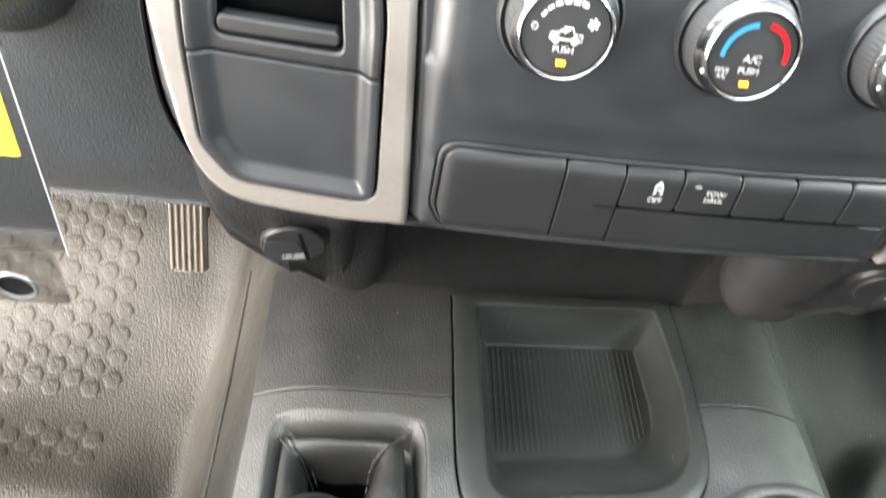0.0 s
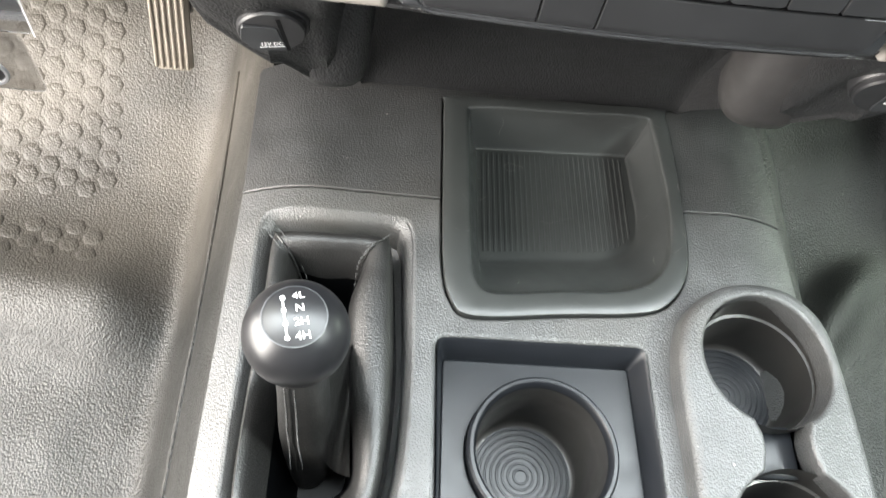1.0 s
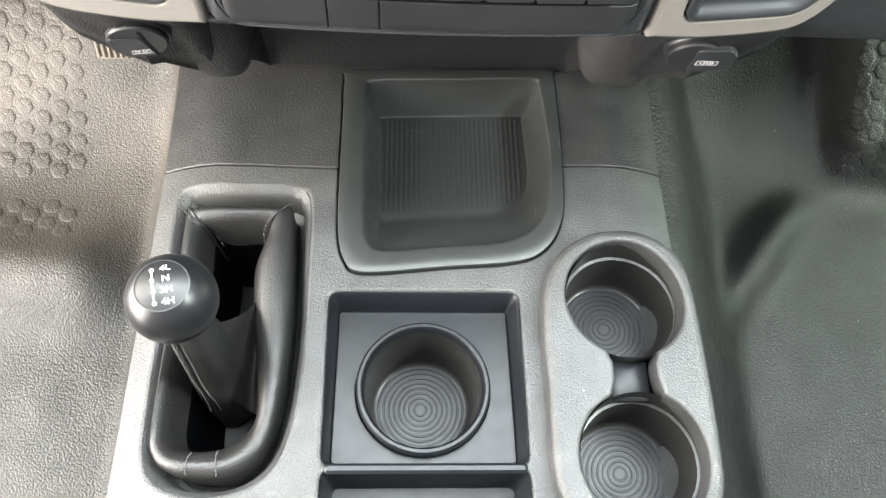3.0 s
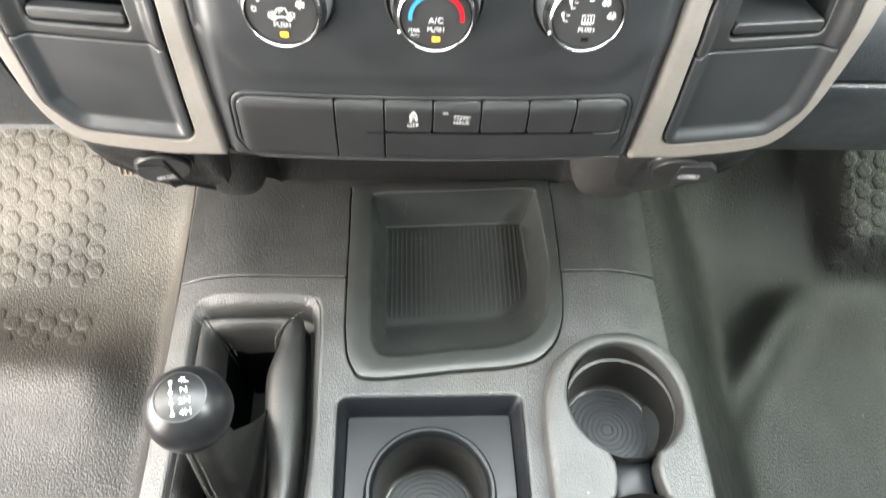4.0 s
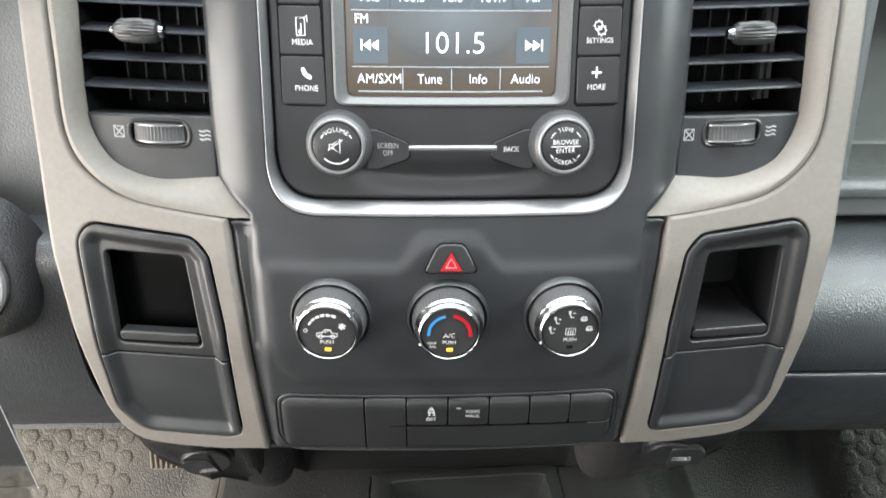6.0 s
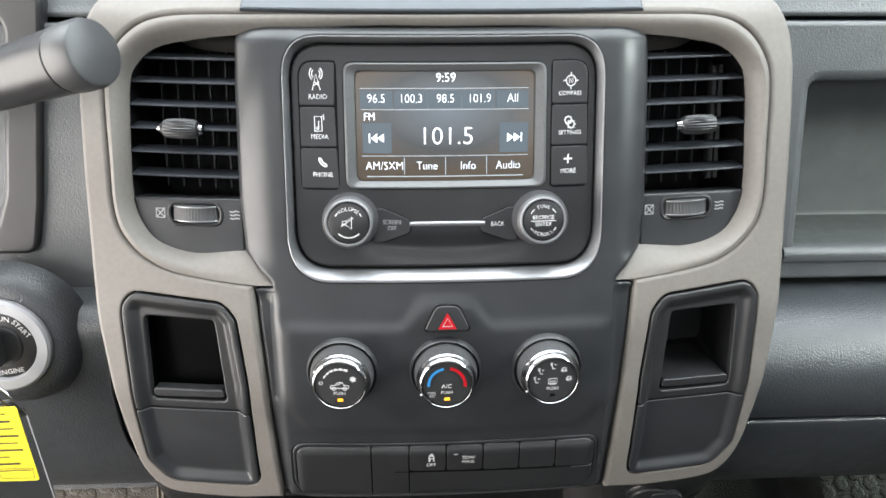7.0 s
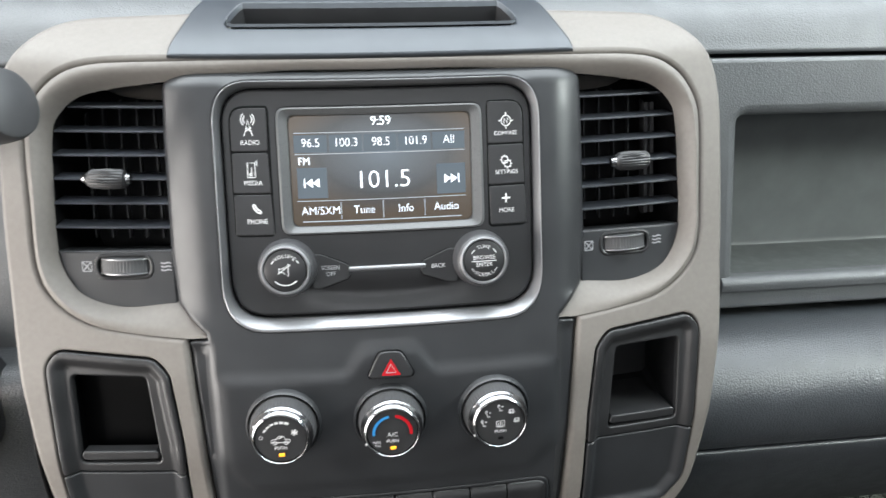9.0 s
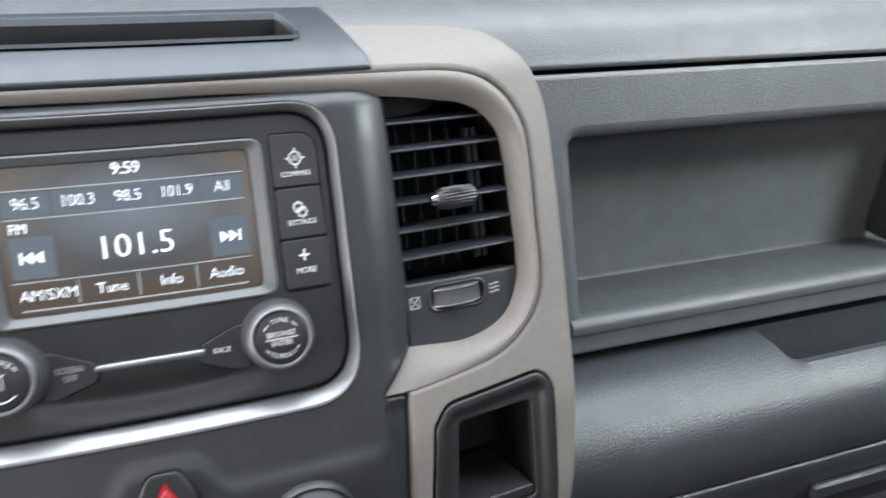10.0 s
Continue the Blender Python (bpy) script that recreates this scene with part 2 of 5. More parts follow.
class Shape:
    """Collects vertices and faces of one mesh."""

    def __init__(self):
        self.v, self.f = [], []

    def loft(self, rings, closed=True, cap_first=False, cap_last=False, wrap=False):
        n, base = len(rings[0]), len(self.v)
        for r in rings:
            self.v += [tuple(p) for p in r]
        span = n if closed else n - 1
        count = len(rings)
        for k in range(count if wrap else count - 1):
            a, b = base + k * n, base + ((k + 1) % count) * n
            for i in range(span):
                j = (i + 1) % n
                self.f.append((a + i, a + j, b + j, b + i))
        if cap_first:
            self.f.append(tuple(range(base, base + n)))
        if cap_last:
            self.f.append(tuple(range(base + (count - 1) * n, base + count * n)))
        return self

    def add(self, verts, faces):
        base = len(self.v)
        self.v += [tuple(p) for p in verts]
        self.f += [tuple(i + base for i in f) for f in faces]
        return self

    def box(self, m, sx, sy, sz, bevel=0.0):
        """A box with chamfered rims, centred on the pose m."""
        def ring(dx, dy, z):
            b = min(bevel, dx * 0.45, dy * 0.45) or 1e-5
            pts = [(dx, -dy + b), (dx, dy - b), (dx - b, dy), (-dx + b, dy), (-dx, dy - b), (-dx, -dy + b), (-dx + b, -dy), (dx - b, -dy)]
            return [m @ Vector((x, y, z)) for x, y in pts]
        hx, hy, hz, b = sx / 2, sy / 2, sz / 2, bevel
        return self.loft([ring(hx - b, hy - b, -hz), ring(hx, hy, -hz + b), ring(hx, hy, hz - b), ring(hx - b, hy - b, hz)], True, True, True)

    def turn(self, m, profile, n=48, knurl=(), depth=0.0, cap=True):
        """A solid of revolution about the z of m; profile of (radius, height). knurl: indices of rows whose radius alternates."""
        rings = []
        for k, (r, h) in enumerate(profile):
            rings.append([m @ Vector(((r - (depth if k in knurl and i % 2 else 0)) * math.cos(2 * math.pi * i / n),
                                      (r - (depth if k in knurl and i % 2 else 0)) * math.sin(2 * math.pi * i / n), h)) for i in range(n)])
        return self.loft(rings, True, cap, cap)

    def build(self, name, mat, parent=None, label="", angle=38):
        return mesh_object(name, self.v, self.f, mat, parent, label, angle)


def spline(pts, per=6, closed=False):
    """Catmull-Rom through points of any dimension."""
    p = [np.array(q, float) for q in pts]
    n = len(p)
    out = []
    for i in range(n if closed else n - 1):
        a, b, c, d = (p[(i + k) % n] if closed else p[min(max(i + k, 0), n - 1)] for k in (-1, 0, 1, 2))
        for s in np.arange(per) / per:
            out.append(0.5 * (2 * b + (c - a) * s + (2 * a - 5 * b + 4 * c - d) * s * s + (3 * b - a - 3 * c + d) * s**3))
    if not closed:
        out.append(p[-1])
    return out


def rounded(corners, r, seg=5):
    """A polygon with rounded corners; a corner may carry its own radius as a third value."""
    out, n = [], len(corners)
    for i in range(n):
        a, b, c = (Vector(corners[(i + k) % n][:2]) for k in (-1, 0, 1))
        rr = corners[i][2] if len(corners[i]) > 2 else r
        u, w = (a - b).normalized(), (c - b).normalized()
        half = math.acos(max(-1, min(1, u.dot(w)))) / 2
        t = min(rr / max(math.tan(half), 1e-3), (a - b).length * 0.48, (c - b).length * 0.48)
        p, q = b + u * t, b + w * t
        for k in range(seg + 1):
            s = k / seg
            out.append(tuple((1 - s) ** 2 * p + 2 * s * (1 - s) * b + s * s * q))
    return out


def even(loop, step):
    """The closed loop with points about step apart."""
    p = np.array(loop, float)
    q = np.vstack([p, p[:1]])
    d = np.r_[0, np.cumsum(np.hypot(*np.diff(q, axis=0).T))]
    n = max(12, int(d[-1] / step))
    s = np.linspace(0, d[-1], n, endpoint=False)
    return np.stack([np.interp(s, d, q[:, 0]), np.interp(s, d, q[:, 1])], 1)


def dense_pair(a, b, step=0.004):
    """Two loops of equal count, cut finer in step with each other."""
    p, q = [], []
    n = len(a)
    for i in range(n):
        j = (i + 1) % n
        cuts = max(1, int(math.hypot(a[j][0] - a[i][0], a[j][1] - a[i][1]) / step))
        for k in range(cuts):
            s = k / cuts
            p.append(tuple(a[i][c] + (a[j][c] - a[i][c]) * s for c in (0, 1)))
            q.append(tuple(b[i][c] + (b[j][c] - b[i][c]) * s for c in (0, 1)))
    return p, q


def tube(points, r, shape=None, n=6):
    """A thin cord along points in space."""
    sh = shape or Shape()
    p = [Vector(a) for a in points]
    rings = []
    for i, q in enumerate(p):
        d = (p[min(i + 1, len(p) - 1)] - p[max(i - 1, 0)]).normalized()
        s = d.orthogonal().normalized()
        w = d.cross(s)
        rings.append([q + (s * math.cos(a) + w * math.sin(a)) * r for a in np.linspace(0, 2 * math.pi, n, endpoint=False)])
    return sh.loft(rings, True, True, True)


def area2(p):
    return 0.5 * np.sum(p[:, 0] * np.roll(p[:, 1], -1) - np.roll(p[:, 0], -1) * p[:, 1])


def inset(p, d):
    """The loop moved inward by d."""
    t = np.roll(p, -1, 0) - np.roll(p, 1, 0)
    t /= np.linalg.norm(t, axis=1, keepdims=True) + 1e-12
    return p + d * np.sign(area2(p)) * np.stack([-t[:, 1], t[:, 0]], 1)


def inside(pts, loop):
    x, y = pts[:, 0], pts[:, 1]
    res = np.zeros(len(pts), bool)
    for (x0, y0), (x1, y1) in zip(loop, np.roll(loop, -1, 0)):
        cross = (y0 > y) != (y1 > y)
        with np.errstate(divide="ignore", invalid="ignore"):
            res ^= cross & (x < (x1 - x0) * (y - y0) / (y1 - y0) + x0)
    return res


def sheet(shape, fmap, outer, holes=(), step=0.004, roll=0.002, depth=0.01, hole_roll=None, hole_depth=None):
    """A shell over the outline with rounded rims, laid on a surface by fmap(u, v, height)."""
    from mathutils.geometry import delaunay_2d_cdt
    rim_step = min(step, 0.003)
    loops = [(even(outer, rim_step), roll, depth, 1)]
    loops += [(even(h, rim_step), roll if hole_roll is None else hole_roll, depth if hole_depth is None else hole_depth, -1) for h in holes]
    flat, edges, ins = [], [], []
    for p, r, _, sign in loops:
        q = inset(p, sign * r)
        ins.append(q)
        base = len(flat)
        flat += [tuple(a) for a in q]
        edges += [(base + i, base + (i + 1) % len(q)) for i in range(len(q))]
    lo, hi = ins[0].min(0), ins[0].max(0)
    gx, gy = np.arange(lo[0], hi[0], step), np.arange(lo[1], hi[1], step)
    g = np.stack(np.meshgrid(gx, gy), -1).reshape(-1, 2)
    keep = inside(g, ins[0])
    for q in ins[1:]:
        keep &= ~inside(g, q)
    g = g[keep]
    rim = np.vstack(ins)
    if len(g):
        g = g[np.array([np.min((rim[:, 0] - a) ** 2 + (rim[:, 1] - b) ** 2) > (0.5 * step) ** 2 for a, b in g])]
    pts = [Vector(a) for a in flat] + [Vector(a) for a in g]
    vs, _, fs, _, _, _ = delaunay_2d_cdt(pts, edges, [], 1, 1e-7)
    xy = np.array([tuple(v) for v in vs])
    tri = np.array([tuple(f) for f in fs])
    mid = xy[tri].mean(1)
    ok = inside(mid, ins[0])
    for q in ins[1:]:
        ok &= ~inside(mid, q)
    shape.add([fmap(a, b, 0) for a, b in xy], [tuple(t) for t in tri[ok]])
    for (p, r, dep, sign), q in zip(loops, ins):
        rings = [[fmap(a, b, 0) for a, b in q]]
        for ang in (22.5, 45, 67.5, 90):
            s, c = math.sin(radians(ang)), math.cos(radians(ang))
            rings.append([fmap(a, b, -r * (1 - c)) for a, b in q + (p - q) * s])
        if dep > r:
            rings.append([fmap(a, b, -dep) for a, b in p])
        shape.loft(rings)
    return shape


def plate(fmap, outline, h, thick, step=0.0015, roll=0.0005):
    """A small key or cap standing h proud of a surface."""
    return sheet(Shape(), lambda u, v, d: fmap(u, v, h + d), outline, (), step, roll, thick)


def lettering(body, fmap, u, v, cap, h, mat, parent, bold=0.0, squeeze=1.0, turn=0.0, name="lettering", align="CENTER"):
    """Raised print: the words as a mesh laid on a surface."""
    cu = bpy.data.curves.new(name, "FONT")
    cu.body, cu.align_x, cu.align_y, cu.offset, cu.resolution_u = body, align, "CENTER", bold, 3
    tmp = bpy.data.objects.new(name, cu)
    scene.collection.objects.link(tmp)
    me = bpy.data.meshes.new_from_object(tmp.evaluated_get(bpy.context.evaluated_depsgraph_get()))
    bpy.data.objects.remove(tmp)
    s, c, w = cap / 0.70, math.cos(radians(turn)), math.sin(radians(turn))
    for p in me.vertices:
        x, y = p.co.x * s * squeeze, p.co.y * s
        p.co = fmap(u + c * x - w * y, v + w * x + c * y, h)
    me.materials.clear()
    me.materials.append(mat)
    ob = new(name, me)
    ob.parent = parent
    ob.matrix_parent_inverse = Matrix.Translation(-(parent.location if parent.parent is None else Vector((0, 0, 0))))
    return ob


def strokes(paths, w, fmap, h, mat, parent, name="symbol"):
    """Line drawings: ribbons of width w along paths laid on a surface."""
    sh = Shape()
    for path in paths:
        p = []
        for a, b in zip(path[:-1], path[1:]):
            cuts = max(1, int((Vector(b) - Vector(a)).length / 0.006))
            p += [Vector(a).lerp(Vector(b), k / cuts) for k in range(cuts)]
        p.append(Vector(path[-1]))
        left, right = [], []
        for i, q in enumerate(p):
            d = (p[min(i + 1, len(p) - 1)] - p[max(i - 1, 0)]).normalized()
            s = Vector((-d.y, d.x)) * w / 2
            left.append(fmap(q.x + s.x, q.y + s.y, h)), right.append(fmap(q.x - s.x, q.y - s.y, h))
        sh.loft([left, right], False)
    return sh.build(name, mat, parent)


def arc(cx, cy, r, a0, a1, n=14):
    return [(cx + r * math.cos(radians(a0 + (a1 - a0) * i / n)), cy + r * math.sin(radians(a0 + (a1 - a0) * i / n))) for i in range(n + 1)]


def flat_on(m):
    return lambda a, b, c: m @ Vector((a, b, c))


def mirror(pts):
    return [(-p[0], *p[1:]) for p in pts][::-1]


def mm(pts):
    return [tuple(c * MM for c in p) for p in pts]


# ---- the curved face of the centre stack ----
FACE_V = np.array([0.50, 0.53, 0.565, 0.60, 0.65, 0.70, 0.75, 0.80, 0.85, 0.88, 0.888, 0.895, 0.905, 0.915, 0.93])
FACE_Y = np.array([-0.078, -0.077, -0.0755, -0.073, -0.066, -0.051, -0.028, -0.008, 0.0125, 0.026, 0.036, 0.048, 0.067, 0.09, 0.125])
FACE_Z = np.array([0.50, 0.53, 0.565, 0.60, 0.65, 0.70, 0.75, 0.80, 0.85, 0.88, 0.8865, 0.8915, 0.8987, 0.905, 0.912])
dense = np.arange(0.49, 0.931, 0.001)
kern = np.ones(13) / 13
SM_Y = np.convolve(np.pad(np.interp(dense, FACE_V, FACE_Y), 6, "edge"), kern, "valid")
SM_Z = np.convolve(np.pad(np.interp(dense, FACE_V, FACE_Z), 6, mode="reflect", reflect_type="odd"), kern, "valid")


def face(u, v, h=0.0):
    """The stack's face: u across, v up, h outward."""
    y, z = np.interp(v, dense, SM_Y), np.interp(v, dense, SM_Z)
    dy = np.interp(v + 0.002, dense, SM_Y) - np.interp(v - 0.002, dense, SM_Y)
    dz = np.interp(v + 0.002, dense, SM_Z) - np.interp(v - 0.002, dense, SM_Z)
    n = Vector((0.6 * u * dz, -dz, dy)).normalized()
    return Vector((u, y + 0.3 * u * u, z)) + n * h


def face_frame(u, v, h=0.0, tilt=0.0):
    """A pose on the face: x across, y up along it, z outward."""
    o = face(u, v, h)
    up = (face(u, v + 0.003) - face(u, v - 0.003)).normalized()
    right = (face(u + 0.003, v) - face(u - 0.003, v)).normalized()
    out = right.cross(up).normalized()
    up = out.cross(right)
    return Matrix.Translation(o) @ Matrix((right, up, out)).transposed().to_4x4() @ pose(0, 0, 0, tilt, 0, 0)


# ---- setting: cabin shell, ground ----


def extrude_x(profile, x0, x1, nx=2, shape=None):
    """A profile of (y, z) drawn along x."""
    sh = shape or Shape()
    return sh.loft([[(x, y, z) for y, z in profile] for x in np.linspace(x0, x1, nx)], False)


def slab(name, x0, x1, y0, y1, z0, z1, mat, label):
    m = Matrix.Translation(((x0 + x1) / 2, (y0 + y1) / 2, (z0 + z1) / 2))
    ob = Shape().box(m, x1 - x0, y1 - y0, z1 - z0, 0.004).build(name, mat)
    return tagged(ob, label, "wall" if "wall" in name else name.split("_")[0], "", "structure")


slab("ground", -400, 400, -400, 400, -0.75, -0.70, M_GROUND, "pale asphalt ground outside the truck")
# unseen wall at the seat backs, placed to darken the space under the dash
slab("wall_back", -0.92, 0.92, -0.84, -0.80, -0.05, 1.03, M_WALL, "dark plain wall added at the seat backs to block low light")
# unseen wall, added to cut the light on the passenger side
slab("wall_right_door", 0.92, 0.96, -0.85, 0.04, -0.05, 0.96, M_WALL, "dark plain wall added to shade the passenger side")
slab("wall_right_rear", 0.92, 0.96, -1.36, -0.85, -0.05, 1.0, M_WALL, "grey lined side wall behind the passenger door")
slab("wall_right_front", 0.92, 0.96, 0.36, 0.62, -0.05, 0.90, M_WALL, "grey lined passenger kick panel")
slab("wall_left_rear", -0.96, -0.92, -1.36, -0.85, -0.05, 1.0, M_WALL, "grey lined side wall behind the open door")
slab("wall_front", -0.96, 0.96, 0.62, 0.66, -0.05, 0.90, M_DARK, "dark bulkhead ahead of the dashboard")
slab("wall_left_front", -0.96, -0.92, 0.36, 0.62, -0.05, 0.90, M_WALL, "grey lined kick panel")
tagged(slab("ceiling", -0.95, 0.95, -1.40, -0.12, 1.50, 1.54, M_SHELL, "light grey fabric headliner"), category="ceiling")


# ---- dashboard left and right of the stack ----
PAD = [(0.60, 0.930), (0.40, 0.926), (0.24, 0.918), (0.16, 0.908), (0.125, 0.899), (0.107, 0.890), (0.097, 0.879), (0.091, 0.869), (0.0885, 0.8645), (0.092, 0.8615), (0.11, 0.861)]
pad = thing("dashboard_pad", (0, 0.3, 0.86), "grey soft grained vinyl dashboard top pad", "dashboard")
pad_line = [tuple(p) for p in spline(PAD, 4)]
extrude_x(pad_line[:37], -0.95, 0.95, 20).build("cushion", M_DASH, pad)
extrude_x(pad_line[36:], -0.95, 0.95, 20).build("under_lip", M_DASH, pad)


def dash_face(x, z, h=0.0):
    return Vector((x, 0.040 + (z - 0.66) * 0.215 - h * 0.978, z - 0.0 + h * 0.21))


cubby = thing("dashboard_shelf_panel", (0.6, 0.06, 0.66), "grey grained dash panel with an open storage shelf", "dash panel")
hole = rounded([(0.271, 0.819), (0.281, 0.692), (0.905, 0.692), (0.905, 0.819)], 0.006)
sheet(Shape(), dash_face, [(0.222, 0.667), (0.94, 0.667), (0.94, 0.8602), (0.222, 0.8602)], [hole], 0.012, 0.003, 0.02, 0.008, 0.016).build("panel", M_DASH, cubby)
liner = [(0.078, 0.832), (0.150, 0.822), (0.157, 0.816), (0.157, 0.664), (0.1545, 0.6605), (0.150, 0.6598), (0.115, 0.6668), (0.085, 0.6735), (0.066, 0.6785), (0.058, 0.6830)]
sh = extrude_x(liner, 0.262, 0.92, 8)
sh.add([(0.263, y, z) for y, z in liner], [tuple(range(len(liner)))])
sh.build("shelf_liner", M_LINER, cubby, "smooth grey shelf interior")
extrude_x([tuple(p) for p in spline([(0.0415, 0.6840), (0.0418, 0.6895), (0.0450, 0.6930), (0.0505, 0.6935), (0.0600, 0.6893), (0.0730, 0.6790)], 4)], 0.270, 0.908, 8).build("front_lip", M_DASH, cubby)
# near-black bar added behind the joint to keep light out of it
Shape().box(Matrix.Translation((0.58, 0.106, 0.8600)), 0.70, 0.010, 0.022, 0.002).build("joint_shade_bar", M_VOID, cubby)
Shape().box(Matrix.Translation((0.672, 0.118, 0.745)), 0.006, 0.076, 0.158, 0.002).build("divider", M_DASH_LOW, cubby)

# glove box: bulging upper edge with a cut-out shelf, groove and door
glove = thing("glove_box", (0.6, 0.0, 0.43), "dark grey grained glove box with rounded upper ledge", "glove box")
rows = []
for x in np.r_[np.linspace(0.224, 0.425, 6), np.linspace(0.431, 0.445, 5), np.linspace(0.45, 0.93, 6)]:
    s = min(1, max(0, (x - 0.431) / 0.012))
    top = [(0.090, 0.6400), (0.060, 0.6520), (0.046, 0.6590), (0.032, 0.6622 - 0.050 * s), (0.016, 0.6625 - 0.056 * s), (0.006, 0.6612 - 0.050 * s), (0.001, 0.6600 - 0.004 * s), (-0.006, 0.6576), (-0.013, 0.6540)]
    rest = [(-0.0195, 0.6495), (-0.0255, 0.6440), (-0.0310, 0.6370), (-0.0350, 0.6290), (-0.0378, 0.6190), (-0.0388, 0.6090), (-0.0380, 0.5980), (-0.0365, 0.5935), (-0.030, 0.5915), (-0.028, 0.590)]
    rows.append([(x, y, z) for y, z in top + rest])
Shape().loft(rows, False).build("upper_ledge", M_DASH_LOW, glove)
door = [(-0.024, 0.589), (-0.034, 0.5885), (-0.0365, 0.585), (-0.035, 0.57), (-0.026, 0.535), (-0.008, 0.495), (0.018, 0.458), (0.042, 0.438), (0.055, 0.433), (0.12, 0.430), (0.30, 0.46)]
extrude_x([tuple(p) for p in spline(door, 3)], 0.224, 0.93, 8).build("door", M_DASH_LOW, glove)
Shape().box(Matrix.Translation((0.50, -0.036, 0.556)), 0.10, 0.006, 0.014, 0.002).build("latch", M_DASH_LOW, glove)

# driver's side
left = thing("driver_side_dash_panel", (-0.6, 0.06, 0.66), "grey grained dash panel beside the instrument cluster", "dash panel")
sheet(Shape(), dash_face, [(-0.94, 0.664), (-0.222, 0.664), (-0.222, 0.860), (-0.94, 0.860)], [], 0.02, 0.003, 0.03).build("panel", M_DASH, left)
# the same light-blocking bar, added behind the driver's joint
Shape().box(Matrix.Translation((-0.58, 0.106, 0.8600)), 0.70, 0.010, 0.022, 0.002).build("joint_shade_bar", M_VOID, left)
cluster = thing("instrument_cluster_bezel", (-0.45, 0.06, 0.70), "dark plastic instrument cluster bezel with silver inner trim", "instrument cluster")
out = rounded([(-0.60, 0.700), (-0.299, 0.700), (-0.289, 0.740), (-0.262, 0.884), (-0.62, 0.884)], 0.012)
inn = rounded([(-0.58, 0.718), (-0.326, 0.718), (-0.314, 0.745), (-0.290, 0.866), (-0.60, 0.866)], 0.012)
sheet(Shape(), lambda u, v, h: dash_face(u, v, 0.006 + h), out, [inn], 0.012, 0.003, 0.012, 0.004, 0.03).build("bezel", M_DARK, cluster)
sheet(Shape(), lambda u, v, h: dash_face(u, v, -0.018 + h), rounded([(-0.60, 0.712), (-0.310, 0.712), (-0.278, 0.870), (-0.62, 0.870)], 0.01), [], 0.02, 0.002, 0.004).build("silver_surround", M_BEZEL, cluster, "satin silver surround")
knee = [(0.10, 0.672), (0.03, 0.671), (0.012, 0.667), (0.004, 0.655), (0.002, 0.63), (0.004, 0.59), (0.012, 0.54), (0.026, 0.49), (0.042, 0.452), (0.056, 0.436), (0.075, 0.430), (0.30, 0.45)]
bolster = thing("knee_bolster", (-0.57, 0.05, 0.43), "dark grey grained lower dash below the steering column", "knee bolster")
knee_line = [tuple(p) for p in spline(knee, 4)]
extrude_x(knee_line[:37], -0.93, -0.224, 12).build("panel", M_DASH_LOW, bolster)
extrude_x(knee_line[36:], -0.93, -0.224, 12).build("lower_flange", M_DASH_LOW, bolster)

ign = thing("ignition_switch", (-0.317, -0.006, 0.655), "black ignition switch with a silver ring and key", "ignition switch")
im = look((-0.317, -0.004, 0.655), (-0.317, 0.2, 0.60)) @ pose(0, 0, 0)
Shape().turn(im, [(0.056, -0.022), (0.052, -0.010), (0.047, -0.003), (0.041, 0.0005), (0.036, 0.001), (0.036, -0.01)], 48, cap=False).build("boss", M_DASH_LOW, ign)
Shape().turn(im, [(0.0352, -0.004), (0.0352, 0.004), (0.0335, 0.0058), (0.0265, 0.0058), (0.0255, 0.004), (0.0255, -0.004)], 56, cap=False).build("ring", M_BEZEL, ign, "satin silver ring")
Shape().turn(im, [(0.0255, -0.004), (0.0255, 0.002), (0.024, 0.003), (0.016, 0.003), (0.015, 0.005), (0.0, 0.005)], 40).build("barrel", M_DARK, ign)
Shape().box(im @ Matrix.Translation((0, 0, 0.012)), 0.008, 0.026, 0.02, 0.002).build("key_head", M_DARK, ign)
lettering("RUN", flat_on(im), 0.004, 0.0205, 0.0038, 0.0033, M_PRINT, ign, turn=-10)
lettering("START", flat_on(im), 0.0165, 0.0125, 0.0038, 0.0033, M_PRINT, ign, turn=-52)
lettering("ENGINE", flat_on(im), 0.004, -0.0205, 0.0038, 0.0033, M_PRINT, ign, turn=8)
rr = Shape()
kc = Vector((-0.316, -0.034, 0.629))
rr.loft([[kc + Vector(((0.0155 + 0.0011 * math.cos(b)) * math.cos(a), 0.0011 * math.sin(b) - 0.006 * math.cos(a), (0.0155 + 0.0011 * math.cos(b)) * math.sin(a)))
          for b in np.linspace(0, 2 * math.pi, 8, endpoint=False)] for a in np.linspace(0, 2 * math.pi, 40, endpoint=False)], True, wrap=True)
rr.build("key_ring", M_CHROME, ign, "steel key ring")

# dealer tag on the key ring: yellow card in a clear sleeve with an eyelet
tag = thing("key_tag", (-0.316, -0.060, 0.46), "yellow paper card in a clear plastic sleeve hanging from the key", "key tag")


def tag_map(u, v, h):
    return Vector((-0.316 + u + 0.10 * (0.655 - v) * 0.35 * -1, -0.060 - h, v))


